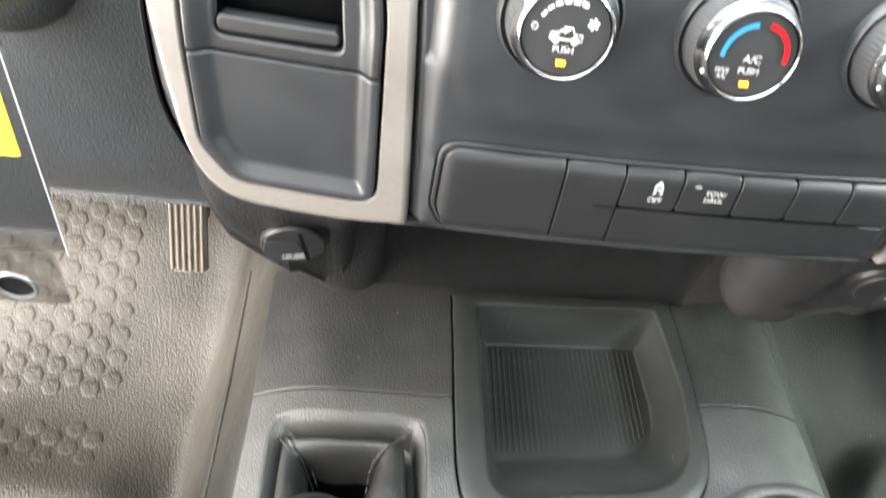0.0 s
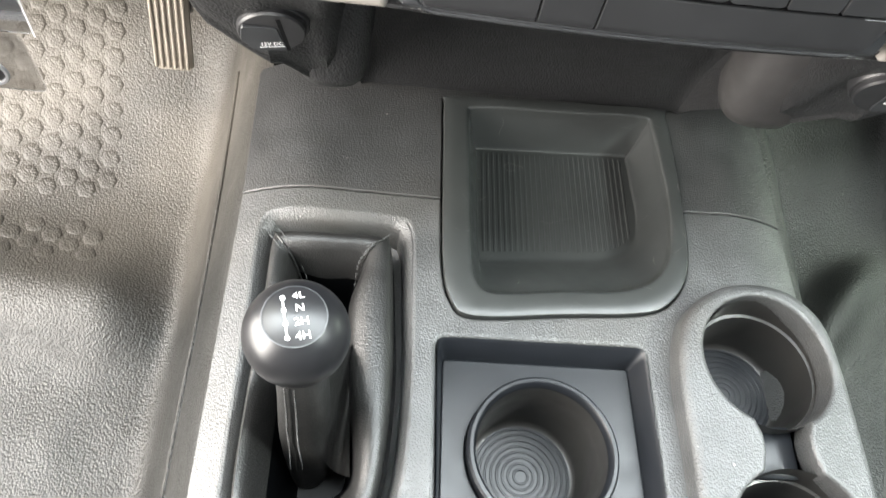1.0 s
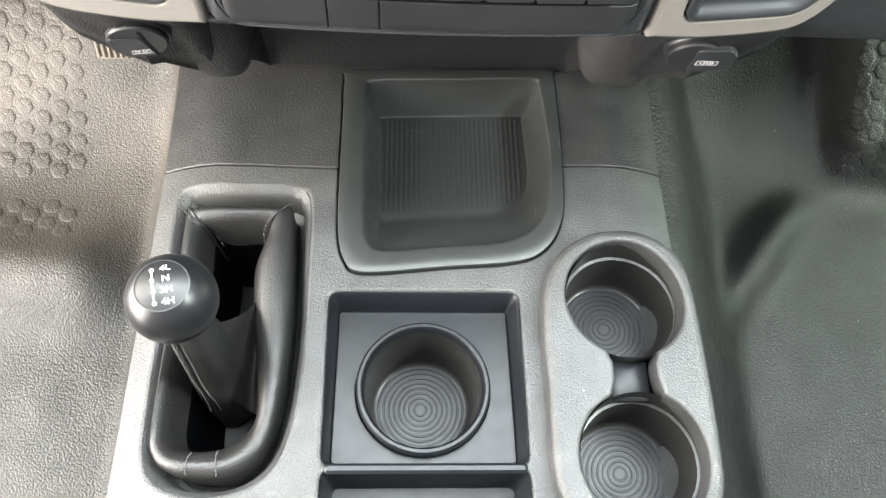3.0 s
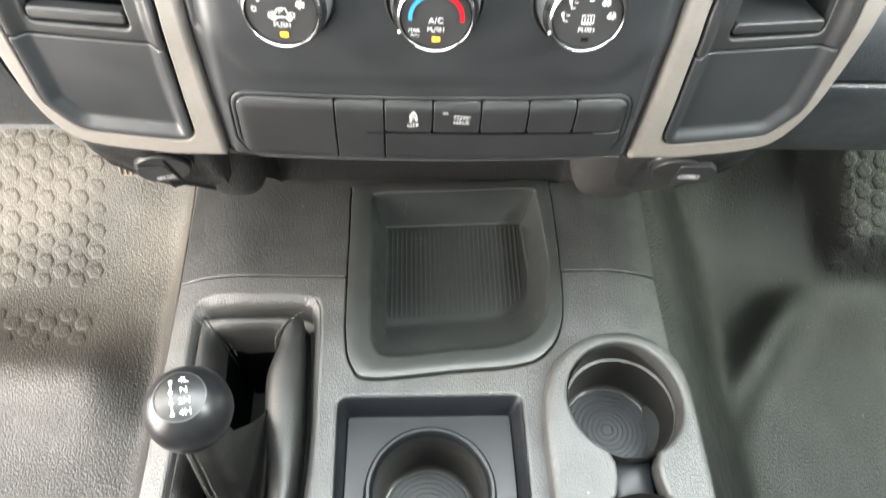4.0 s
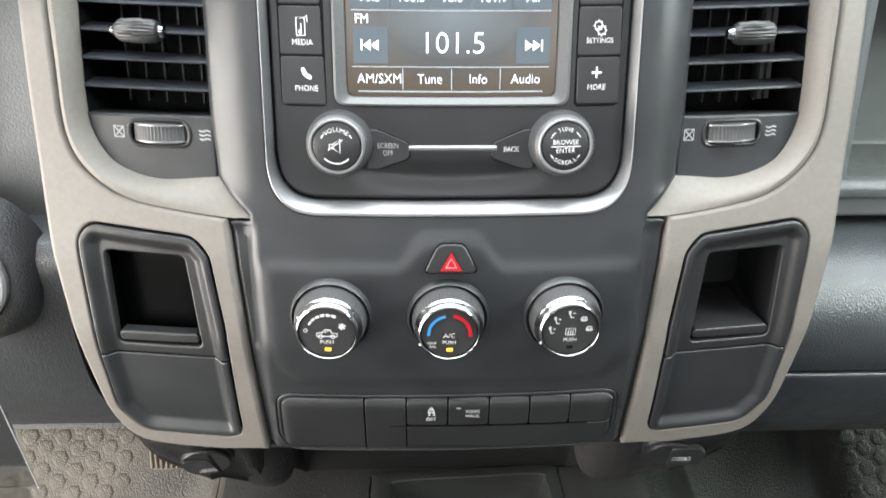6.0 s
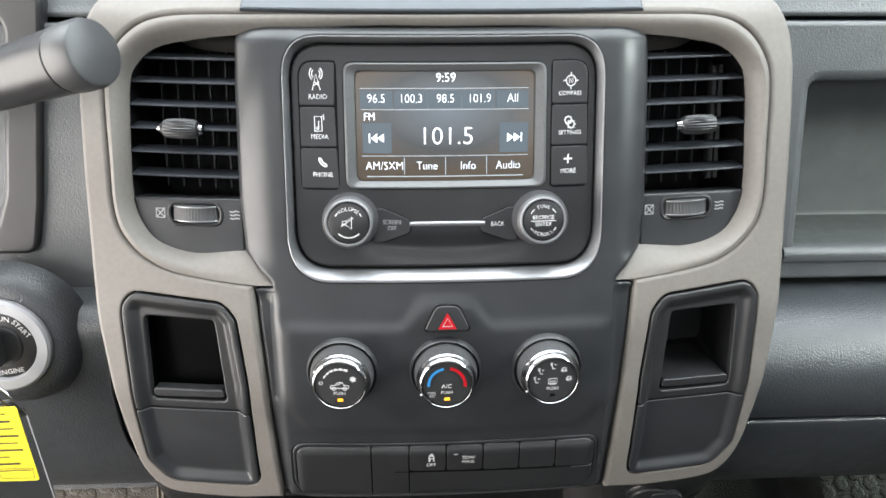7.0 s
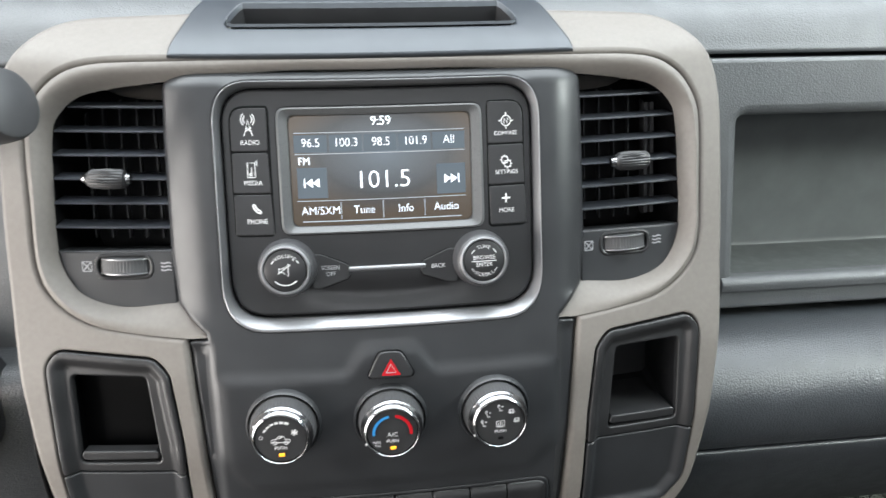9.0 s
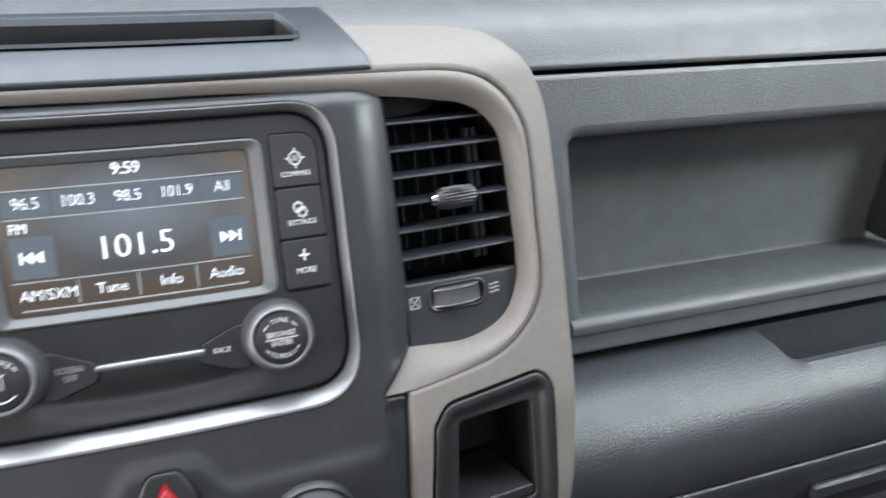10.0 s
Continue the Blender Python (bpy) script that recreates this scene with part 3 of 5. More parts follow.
sheet(Shape(), tag_map, rounded([(-0.036, 0.508), (0.034, 0.508), (0.036, 0.640), (0.028, 0.654), (-0.028, 0.654), (-0.036, 0.640)], 0.004), [], 0.012, 0.0006, 0.0018).build("sleeve", M_CLEAR, tag, "clear plastic sleeve")
sheet(Shape(), lambda u, v, h: tag_map(u, v, h + 0.0012), [(-0.033, 0.576), (0.029, 0.576), (0.031, 0.648), (-0.033, 0.648)], [], 0.012, 0.0002, 0.0005).build("card", M_YELLOW, tag, "yellow paper card")
random.seed(5)
for i in range(9):
    v = 0.642 - i * 0.0068
    strokes([[(0.003, v), (0.003 + random.uniform(0.012, 0.024), v + 0.0004)]], 0.0014 if i % 2 else 0.0008, tag_map, 0.0021, M_INK, tag, "written_bar")
strokes([[(0.004, 0.580), (0.027, 0.580), (0.0275, 0.590), (0.004, 0.590), (0.004, 0.580)]], 0.0005, tag_map, 0.0021, M_INK, tag, "printed_box")
strokes([[(0.034, 0.508), (0.036, 0.640)]], 0.0009, tag_map, 0.0012, M_BEZEL, tag, "sleeve_edge")
eye = rounded([(-0.026, 0.462), (0.026, 0.462), (0.026, 0.508), (-0.026, 0.508)], 0.004)
hole = [(x, y) for x, y in arc(0.0, 0.478, 0.0098, 0, 345, 23)]
sheet(Shape(), tag_map, eye, [hole], 0.006, 0.0004, 0.0014).build("strap", M_CLEAR, tag, "clear strap with a metal eyelet")
Shape().turn(Matrix.Translation(tag_map(0, 0.478, 0.001)) @ pose(0, 0, 0, 90), [(0.0115, 0.0), (0.0108, 0.0012), (0.0095, 0.0012), (0.0092, -0.001)], 32, cap=False).build("eyelet", M_SATIN, tag)
Shape().turn(Matrix.Translation(tag_map(0, 0.478, 0.0)) @ pose(0, 0, 0, 90), [(0.0096, -0.0008), (0.0096, 0.0006), (0.0, 0.0008)], 32).build("magnet", M_VOID, tag, "black round magnet")

# column shift lever
lev = thing("column_shift_lever", (-0.33, 0.05, 0.81), "dark grey plastic column shift lever with rounded end cap", "shift lever")
tip, base = Vector((-0.186, -0.040, 0.879)), Vector((-0.42, 0.045, 0.797))
lm = look(tip, tip + (base - tip))
length = (tip - base).length
Shape().turn(lm, [(0.0145, -length), (0.0168, -0.055), (0.0180, -0.0195), (0.0172, -0.0185)], 40).build("shaft", M_KEY, lev)
# cap paler than the shaft: light on its end put into the colour
Shape().turn(lm, [(0.0168, -0.0185), (0.0183, -0.0178), (0.0187, -0.012), (0.0186, -0.004), (0.0176, -0.0010), (0.0160, 0.0), (0.0, 0.0002)], 48).build("end_cap", M_CAP, lev, "dark grey end cap")

# ---- centre stack ----
stack = thing("centre_stack", (0, -0.05, 0.56), "taupe painted centre stack surround with dark centre panel", "centre stack")
OUT_R = mm([(117, 562), (148, 559.5), (187, 561), (205, 567), (216, 585), (221, 612), (225, 645), (228, 680), (230, 715), (230.5, 770), (229, 830), (227, 854), (222.5, 871), (213, 887), (199, 898), (180, 903), (148, 905), (114, 906.3), (50, 907.5), (0, 907.5)])
IN_R = mm([(0, 881.2), (60, 881.0), (123, 880.4), (172, 878.2), (196, 868.4), (209, 851.4), (212.6, 834), (213, 800), (212.5, 764), (203.5, 746), (183.5, 733), (155, 727.6), (125.3, 724.2), (123, 690), (121, 660), (119, 616), (117, 572)])
right_half = [tuple(p) for p in spline(OUT_R[1:-2], 3)] + mm([(109, 893), (0, 893)])
inner_half = [tuple(p) for p in spline(IN_R[:13], 3)] + IN_R[13:]
horse = [OUT_R[0]] + right_half[:-1] + mirror(right_half) + [(-OUT_R[0][0], OUT_R[0][1])] + mirror(inner_half) + inner_half[1:]
BIN = mm([(212, 709, 10), (205, 717.5, 10), (146, 712.5, 10), (138, 703, 8), (133.5, 658, 20), (133, 574, 9), (196, 575.5, 14), (209, 594, 14), (211.5, 637, 20)])
bin_loop = rounded(BIN, 0.008, 6)
bin_gap = [tuple(p) for p in inset(even(bin_loop, 0.004), -0.0014)]
frame_sh = sheet(Shape(), face, horse, [bin_gap, mirror(bin_gap)], 0.005, 0.0030, 0.055, 0.0012, 0.012)
frame_sh.build("outer_frame", M_TRIM, stack)

# dark flare that closes the gap to the knee panel on the driver's side
FLARE = mm([(228, 690, 0.5), (226.5, 668, 4), (224, 645, 8), (219.5, 612, 11), (213, 588, 11), (204, 569, 8), (196, 562, 4)])
flare_line = spline(FLARE, 5)
sh = Shape().loft([[face(-u - w * k, v - 0.25 * w * k, -0.006 - d) for u, v, w in flare_line] for k, d in ((-0.4, 0.004), (0.0, 0.002), (0.3, 0.0025), (0.7, 0.004), (0.95, 0.007), (1.0, 0.012), (1.0, 0.035))], False)
sh.build("side_flare", M_LOWER, stack, "dark flare")
Shape().loft([[face(-u - w - k, v - 0.25 * w, -0.010 - d) for u, v, w in flare_line] for k, d in ((-0.001, 0.0), (0.0, -0.0006), (0.0010, 0.0), (0.0010, 0.03))], False).build("flare_gap", M_VOID, stack, "black gap")

# inner band that rolls in towards the vents
BAND_A = [(p[0] - 0.0004 * p[0] / 0.2, p[1] - 0.0002 if p[1] > 0.8 else p[1] + 0.0004) for p in mm([(112, 724), (118.5, 724), (125, 724), (155, 727), (183, 732.5), (203, 745.5), (212, 764), (212.4, 800), (212, 834), (208.5, 851), (195.5, 867.8), (172, 877.6), (123, 879.8), (60, 880.4), (0, 880.6)])]
BAND_B = mm([(112, 724.8), (121.5, 734.8), (131, 742.5), (165, 741), (189, 747), (200, 759), (204, 774), (203, 805), (200.5, 838), (193.5, 852), (180.5, 861.5), (160, 866), (132, 869), (60, 875.4), (0, 875.6)])
DEEP_B = [0.4, 4.5, 9, 11.5, 12, 12, 12, 12, 12, 12, 12, 12, 8, 6, 6]
PUFF_B = [0.0, 0.05, 0.15, 0.6, 0.9, 1, 1, 1, 1, 1, 1, 0.8, 0.4, 0.25, 0.25]
pa, pb, pd = spline(BAND_A, 5), spline(BAND_B, 5), spline(list(zip(DEEP_B, PUFF_B)), 5)
rings = []
for s in np.linspace(0, 1, 7):
    hh = [-0.0003 + 0.0030 * float(d[1]) * math.sin(min(1, s * 2.2) * math.pi * 0.5) - float(d[0]) * MM * s ** (1.2 + float(d[1])) for d in pd]
    row = [face(*(a + (b - a) * s), h) for a, b, h in zip(pa, pb, hh)]
    rings.append(row[:-1] + [Vector((-p.x, p.y, p.z)) for p in row[::-1]])
wall_in = [p + Vector((0, 0.004, 0.0005)) for p in rings[-1]]
wall_out = [face(*a, -0.008) for a in pa]
wall_out = wall_out[:-1] + [Vector((-p.x, p.y, p.z)) for p in wall_out[::-1]]
band = Shape().loft([wall_out] + rings + [wall_in], False)
for k in (0, -1):
    band.add([r[k] for r in [wall_out] + rings + [wall_in]], [tuple(range(len(rings) + 2))])
band.build("vent_band", M_TRIM, stack)

# top insert with its little tray
tray_hole = rounded(mm([(-95, 896.0), (-84, 909), (84, 909), (95, 896.0)]), 0.004)
ins_full = mm([(-108, 913), (-114, 905), (-124, 886.5), (-124.5, 881.4), (124.5, 881.4), (124, 886.5), (114, 905), (108, 913)])
sheet(Shape(), lambda u, v, h: face(u, v, h + 0.0018), ins_full, [tray_hole], 0.003, 0.0012, 0.014, 0.0015, 0.006).build("top_insert", M_INSERT, stack, "graphite satin insert")
rim_o, rim_i = even(tray_hole, 0.004), inset(even(tray_hole, 0.004), 0.0020)
Shape().loft([[face(a, b, 0.0022) for a, b in rim_o], [face(a, b, 0.0034) for a, b in inset(rim_o, 0.0008)], [face(a, b, 0.001) for a, b in rim_i],
              ]).build("tray_rim", M_INSERT, stack)
Shape().loft([[face(a, b, 0.001) for a, b in rim_i], [face(a, b, -0.007) for a, b in inset(rim_o, 0.0030)], [face(a, b, -0.020) for a, b in inset(rim_o, 0.0036)]], True, False, True).build("tray_well", M_DARK, stack)
for i, u in enumerate((-0.052, 0.0, 0.052)):
    strokes([[(u - 0.017, 0.9005), (u - 0.013, 0.9045), (u + 0.013, 0.9045), (u + 0.017, 0.9005)]], 0.0010, face, -0.0185, M_PRINT_DIM, stack, "embossed_mark")


# centre panel
def raised(u, v):
    """The swelling round the heater knobs and the hazard key."""
    def step(a, b, x):
        s = min(1, max(0, (x - a) / (b - a)))
        return s * s * (3 - 2 * s)
    top = 0.7000 + 0.0155 * (1 - step(0.014, 0.031, abs(u)))
    side = 0.107 - 0.016 * max(0, (0.655 - v) / 0.03) ** 2
    return 0.0018 * (1 - step(top - 0.0035, top + 0.0040, v)) * step(0.6205, 0.631, v) * (1 - step(side - 0.006, side + 0.005, abs(u)))


def panel_face(u, v, h=0.0):
    a = abs(u)
    s = min(1, max(0, (a - 0.106) / 0.026))
    drop = 0.009 * s * s * min(1, max(0, (v - 0.728) / 0.012))
    s = min(1, max(0, (a - 0.1105) / 0.004))
    drop += 0.005 * s * s * (3 - 2 * s) * min(1, max(0, (0.724 - v) / 0.006))
    drop += 0.0052 * (max(0, v - 0.8665) / 0.008) ** 1.2
    return face(u, v, h + raised(u, v) - drop)


cp_r = mm([(117, 566), (118.5, 616), (120.5, 660), (124.5, 722.5), (112.4, 723.2, 0.3), (112.0, 725.2, 0.3), (131, 743.5), (133.5, 775), (132.5, 840), (131, 868, 3), (126, 874.6, 3)])
cp = rounded([(-p[0], *p[1:]) for p in cp_r][::-1] + cp_r, 0.002)
BANK_O = rounded(mm([(-106.5, 615), (106.5, 616), (107.5, 586), (99.5, 567.5), (-101.5, 566.8), (-107.5, 580)]), 0.010, 6)
RING_O = rounded(mm([(-100, 869, 24), (100, 869, 24), (101, 727, 28), (-101, 727, 28)]), 0.024, 10)
sheet(Shape(), lambda u, v, h: panel_face(u, v, h + 0.0015), cp, [RING_O, BANK_O], 0.0030, 0.0032, 0.022, 0.0012, 0.012).build("centre_panel", M_PANEL, stack, "smooth black centre panel")

# pockets on each side
def side_pocket(s):
    pocket = thing("dash_pocket", (0.172 * s, -0.06, 0.575), "black moulded dash pocket with a flat lid below", "dash pocket", "dash pockets")
    flip = (lambda pts: pts) if s > 0 else mirror
    upper = rounded(mm([(212, 709, 10), (205, 717.5, 10), (146, 712.5, 10), (138, 703, 8), (133.5, 658, 20), (133.4, 637.2, 1), (211.3, 637.2, 1)]), 0.008, 6)
    lower = rounded(mm([(211.2, 636.2, 1), (133.3, 636.2, 1), (133, 574, 9), (196, 575.5, 14), (209, 594, 14)]), 0.008, 6)
    mouth = rounded(mm([(199.5, 703), (153, 701.5), (149, 643.5), (200.5, 643.5)]), 0.004, 5)

    def dished(dish):
        return lambda u, v, h: face(u, v, h + 0.001 - dish(u, v))

    rim_pts = even(bin_loop, 0.0015)

    def edge_dip(u, v):
        d = math.sqrt(float(np.min((rim_pts[:, 0] - abs(u)) ** 2 + (rim_pts[:, 1] - v) ** 2)))
        t = min(1, max(0, (d - 0.0028) / 0.0068))
        return 0.0048 * t * t * (3 - 2 * t)

    sheet(Shape(), dished(edge_dip), flip(upper), [flip(mouth)], 0.0011, 0.0012, 0.012, 0.0012, 0.005).build("surround", M_DARK, pocket)
    sheet(Shape(), dished(edge_dip), flip(lower), [], 0.0014, 0.0010, 0.010).build("lid", M_PANEL, pocket)
    loop = even(flip(mouth), 0.004)
    front = [face(a, b, -0.0070) for a, b in loop]
    back = [Vector((p.x, p.y + (0.055 if s > 0 else 0.010), p.z - 0.004)) for p in front]
    # passenger well: recess shade put into its colour; driver's well plain near-black
    Shape().loft([front, back], True, False, True).build("well", M_WELL_SHADED if s > 0 else M_HOLLOW, pocket)
    lip = rounded(mm([(151, 652.3), (150.5, 646), (199.8, 645), (199.6, 652)]), 0.0015)
    plate(face, flip(lip), -0.0045, 0.05 if s > 0 else 0.008, 0.005, 0.0012).build("retaining_lip", M_DARK, pocket)
    return pocket


for s in (-1, 1):
    side_pocket(s)


# air vents
def air_vent(s):
    vent = thing("air_vent", (0.168 * s, 0.0, 0.74), "black louvred dashboard air vent with thumb wheel", "air vent", "dashboard air vents")
    half = mm([(131, 741), (165, 740.5), (189.5, 746), (200.5, 759), (204.5, 774), (203.5, 805), (201, 838), (194, 852.5), (181, 862), (160, 866.5), (131, 868.5)])
    curve = [(p[0] * s, p[1]) for p in spline(half, 4)]
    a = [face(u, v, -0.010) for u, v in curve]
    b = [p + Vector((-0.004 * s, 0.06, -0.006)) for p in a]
    # the dark inside the duct is put into its colour
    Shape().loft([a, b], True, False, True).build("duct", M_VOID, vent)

    def reach(v):
        lo = mm([(201, 759), (205, 774), (204, 805), (201.5, 838), (195, 852.5), (182, 862)])
        return float(np.interp(v, [p[1] for p in lo], [p[0] for p in lo]))

    for v in (0.856, 0.842, 0.8285, 0.815, 0.801, 0.787):
        x1 = reach(v)
        sh = Shape()
        row = []
        for u in np.linspace(0.1315, x1, 9):
            o, q = face(u * s, v, -0.0125), Vector((0, 0.014, -0.0018))
            row.append([o + Vector((0, 0, -0.0008)), o + Vector((0, -0.0006, 0)), o + Vector((0, 0, 0.0008)), o + q + Vector((0, 0, 0.0006)), o + q + Vector((0, 0, -0.0006))])
        sh.loft(row, True, True, True).build("vane", M_VANE, vent)
    for k in range(6):
        u = (0.139 + 0.0115 * k) * s
        sh = Shape()
        lo, hi = face(u, 0.777, -0.048), face(u, 0.862 - 0.004 * max(0, k - 3), -0.048)
        t = Vector((0.0005, 0, 0))
        d = Vector((0, 0.006, 0))
        sh.loft([[p - t, p + t, p + t + d, p - t + d] for p in (lo, hi)], True, True, True).build("fin", M_FIN, vent)
    for u in ((0.1925, 0.1972) if s > 0 else ()):
        sh = Shape()
        rings = [[face((u + dx) * s, v, -0.036 - dy) for dx, dy in ((-0.0014, 0.004), (-0.0014, 0), (0.0014, 0), (0.0014, 0.004))] for v in (0.779, 0.80, 0.825, 0.852)]
        sh.loft(rings, True, True, True).build("duct_strip", M_CAP, vent)
    # slider on the fourth vane
    m = face_frame(0.1660 * s, 0.8155, -0.004) @ pose(0, 0, 0, 0, 90)
    Shape().turn(m, [(0.0, -0.0128), (0.0034, -0.0126), (0.0048, -0.0112), (0.0060, -0.0092), (0.0064, 0.0), (0.0061, 0.0082), (0.0050, 0.0104), (0.0034, 0.0112)], 44, (3, 4, 5), 0.0006).build("slider", M_KEY, vent)
    Shape().turn(m @ (Matrix.Translation((0, 0, -0.0125)) if s > 0 else Matrix.Translation((0, 0, 0.0118))), [(0.0, -0.0035), (0.0024, -0.003), (0.0036, 0.0), (0.0030, 0.002), (0.0, 0.0025)], 20).build("slider_tip", M_CHROME, vent)
    if s < 0:
        Shape().turn(m @ Matrix.Translation((0, 0, -0.0128)), [(0.0, -0.003), (0.002, -0.0026), (0.0034, 0.0), (0.0, 0.0025)], 20).build("slider_tip", M_CHROME, vent)
    # plate with the thumb wheel
    low = mm([(132, 774.5), (132, 741), (165, 740.5), (189, 746), (200, 758.5), (204, 773.5)])
    low = [low[0]] + [tuple(p) for p in spline(low[1:], 4)]
    slot = rounded(mm([(147, 770.5), (180, 770), (180, 758.5), (147, 759)]), 0.005, 6)
    fl = (lambda pts: pts) if s > 0 else mirror
    pm = lambda u, v, h: face(u, v, h - 0.0105)
    sheet(Shape(), pm, fl(low), [fl(slot)], 0.003, 0.0015, 0.02, 0.002, 0.008).build("wheel_plate", M_PANEL, vent)
    rim = even(fl(slot), 0.002)
    Shape().loft([[pm(a, b, h) for a, b in inset(rim, d)] for d, h in ((-0.0022, -0.0004), (-0.0016, 0.0007), (-0.0008, 0.0010), (0.0002, 0.0006), (0.0004, -0.002))]).build("slot_rim", M_KEY, vent)
    wm = face_frame(0.1635 * s, 0.7646, -0.0235) @ pose(0, 0, 0, -90)
    Shape().turn(wm, [(0.0172, -0.0056), (0.0188, -0.0044), (0.0190, -0.0038), (0.0190, 0.0038), (0.0188, 0.0044), (0.0172, 0.0056)], 120, (2, 3), 0.0007).build("thumb_wheel", M_WHEEL, vent, "knurled grey thumb wheel")
    for d in (-0.0049, 0.0042):
        Shape().turn(wm, [(0.0184, d), (0.0193, d + 0.0002), (0.0194, d + 0.0005), (0.0193, d + 0.0009), (0.0184, d + 0.0011)], 80, cap=False).build("wheel_rim", M_SATIN, vent)
    c = 0.1375 if s > 0 else -0.1865
    q = 0.0028
    strokes([[(c - q, 0.7645 - q), (c + q, 0.7645 - q), (c + q, 0.7645 + q), (c - q, 0.7645 + q), (c - q, 0.7645 - q)], [(c - q, 0.7645 - q), (c + q, 0.7645 + q)], [(c - q, 0.7645 + q), (c + q, 0.7645 - q)]], 0.0007, pm, 0.0003, M_BEZEL, vent, "closed_symbol")
    c = 0.187 if s > 0 else -0.1375
    strokes([[(c + 0.0032 * t, 0.7645 + d + 0.00035 * math.sin(t * 4)) for t in np.linspace(-1, 1, 9)] for d in (-0.0021, 0, 0.0021)], 0.0008, pm, 0.0003, M_BEZEL, vent, "airflow_symbol")


for s in (-1, 1):
    air_vent(s)

# ---- radio ----
radio = thing("car_radio", (0, -0.02, 0.73), "black car radio with lit colour display and two knobs", "car radio")
RING_I = rounded(mm([(-96.5, 865.5, 21), (96.5, 865.5, 21), (97, 735, 24), (-97, 735, 24)]), 0.021, 10)
# both loops have the same corner count, so the rings pair up
ring_a, ring_b = dense_pair(RING_O, RING_I)
Shape().loft([[panel_face(p[0] + (q[0] - p[0]) * s, p[1] + (q[1] - p[1]) * s, h) for p, q in zip(ring_a, ring_b)]
              for s, h in ((0.24, 0.0024), (0.32, 0.0018), (0.60, -0.0010), (0.86, -0.0036), (0.88, -0.0046), (0.88, -0.010))]).build("inner_ring", M_SATIN, radio, "satin silver ring")
Shape().loft([[panel_face(p[0] + (q[0] - p[0]) * s, p[1] + (q[1] - p[1]) * s, h) for p, q in zip(ring_a, ring_b)]
              for s, h in ((0.0, -0.004), (0.0, 0.0018), (0.05, 0.0027), (0.14, 0.0030), (0.22, 0.0028), (0.25, 0.0022))]).build("bright_lip", M_LIP, radio, "bright outer lip")
Shape().loft([[face(p[0] + (q[0] - p[0]) * s, p[1] + (q[1] - p[1]) * s, -0.0085) for p, q in zip(ring_a, ring_b)] for s in (0.8, 1.3)]).build("ring_gap", M_VOID, radio)


def radio_face(u, v, h=0.0):
    return face(u, v, h - 0.0035)


SCR = rounded(mm([(-56, 850), (57, 850), (57, 787), (-56, 787)]), 0.004, 4)
SCR_O = rounded(mm([(-63, 854.5), (64, 854.5), (64.5, 782.5), (-63, 782.5)]), 0.006, 4)
def scooped(u, v, h=0.0):
    """The faceplate with its soft hollow under the bright bar."""
    wide = max(0, 1 - (abs(u) / 0.056) ** 4)
    return radio_face(u, v, h - 0.0024 * wide * math.exp(-(((v - 0.7465 - 1.2 * u * u) / 0.0045) ** 2)))


sheet(Shape(), scooped, [tuple(p) for p in inset(even(RING_I, 0.003), 0.0010)], [SCR_O], 0.003, 0.0012, 0.006, 0.001, 0.003).build("faceplate", M_FACE, radio)
scr_a, scr_b = dense_pair(SCR_O, SCR)
Shape().loft([[radio_face(a, b, h) for a, b in [(p[0] + (q[0] - p[0]) * s, p[1] + (q[1] - p[1]) * s) for p, q in zip(scr_a, scr_b)]]
              for s, h in ((0, -0.001), (0.0, 0.0012), (0.2, 0.0016), (0.9, -0.0010), (1.0, -0.0035))]).build("display_frame", M_FRAME, radio, "bevelled dark display frame")
sheet(Shape(), lambda u, v, h: radio_face(u, v, h - 0.0022), SCR, [], 0.008, 0.0002, 0.001).build("display", M_SCREEN, radio, "lit blue-grey display")


def screen(u, v, h=0.0):
    return radio_face(u, v, h - 0.0020)


def ui_box(u0, v0, u1, v1, h=0.0002, mat=M_UI_KEY):
    sh = Shape()
    sh.add([screen(u0, v0, h), screen(u1, v0, h), screen(u1, v1, h), screen(u0, v1, h)], [(0, 1, 2, 3)])
    return sh.build("screen_key", mat, radio)


for k in range(5):
    c = -0.0430 + 0.0215 * k
    ui_box(c - 0.0102, 0.8290, c + 0.0102, 0.8390)
for body, u in (("96.5", -0.0430), ("100.3", -0.0212), ("98.5", 0.0005), ("101.9", 0.0220), ("All", 0.0432)):
    lettering(body, screen, u, 0.8343, 0.0050, 0.0005, M_UI, radio, bold=-0.012, squeeze=0.95)
lettering("9:59", screen, 0.0008, 0.8462, 0.0052, 0.0005, M_UI, radio)
lettering("FM", screen, -0.0475, 0.8240, 0.0043, 0.0005, M_UI, radio)
lettering("101.5", screen, 0.0010, 0.8125, 0.0102, 0.0005, M_UI, radio, bold=-0.012, squeeze=1.10)
for body, u in (("AM/SXM", -0.0385), ("Tune", -0.0115), ("Info", 0.0147), ("Audio", 0.0405)):
    lettering(body, screen, u, 0.7955, 0.0047, 0.0005, M_UI, radio, bold=-0.012, squeeze=0.98)
for c in (-0.0430, 0.0440):
    ui_box(c - 0.0092, 0.8030, c + 0.0092, 0.8205)
for s, c in ((-1, -0.0430), (1, 0.0440)):
    sh = Shape()
    for d in (-0.0026, 0.0016):
        sh.add([screen(c + s * (d - 0.0017), 0.8118 - 0.0026, 0.0005), screen(c + s * (d + 0.0024), 0.8118, 0.0005), screen(c + s * (d - 0.0017), 0.8118 + 0.0026, 0.0005)], [(0, 1, 2)])
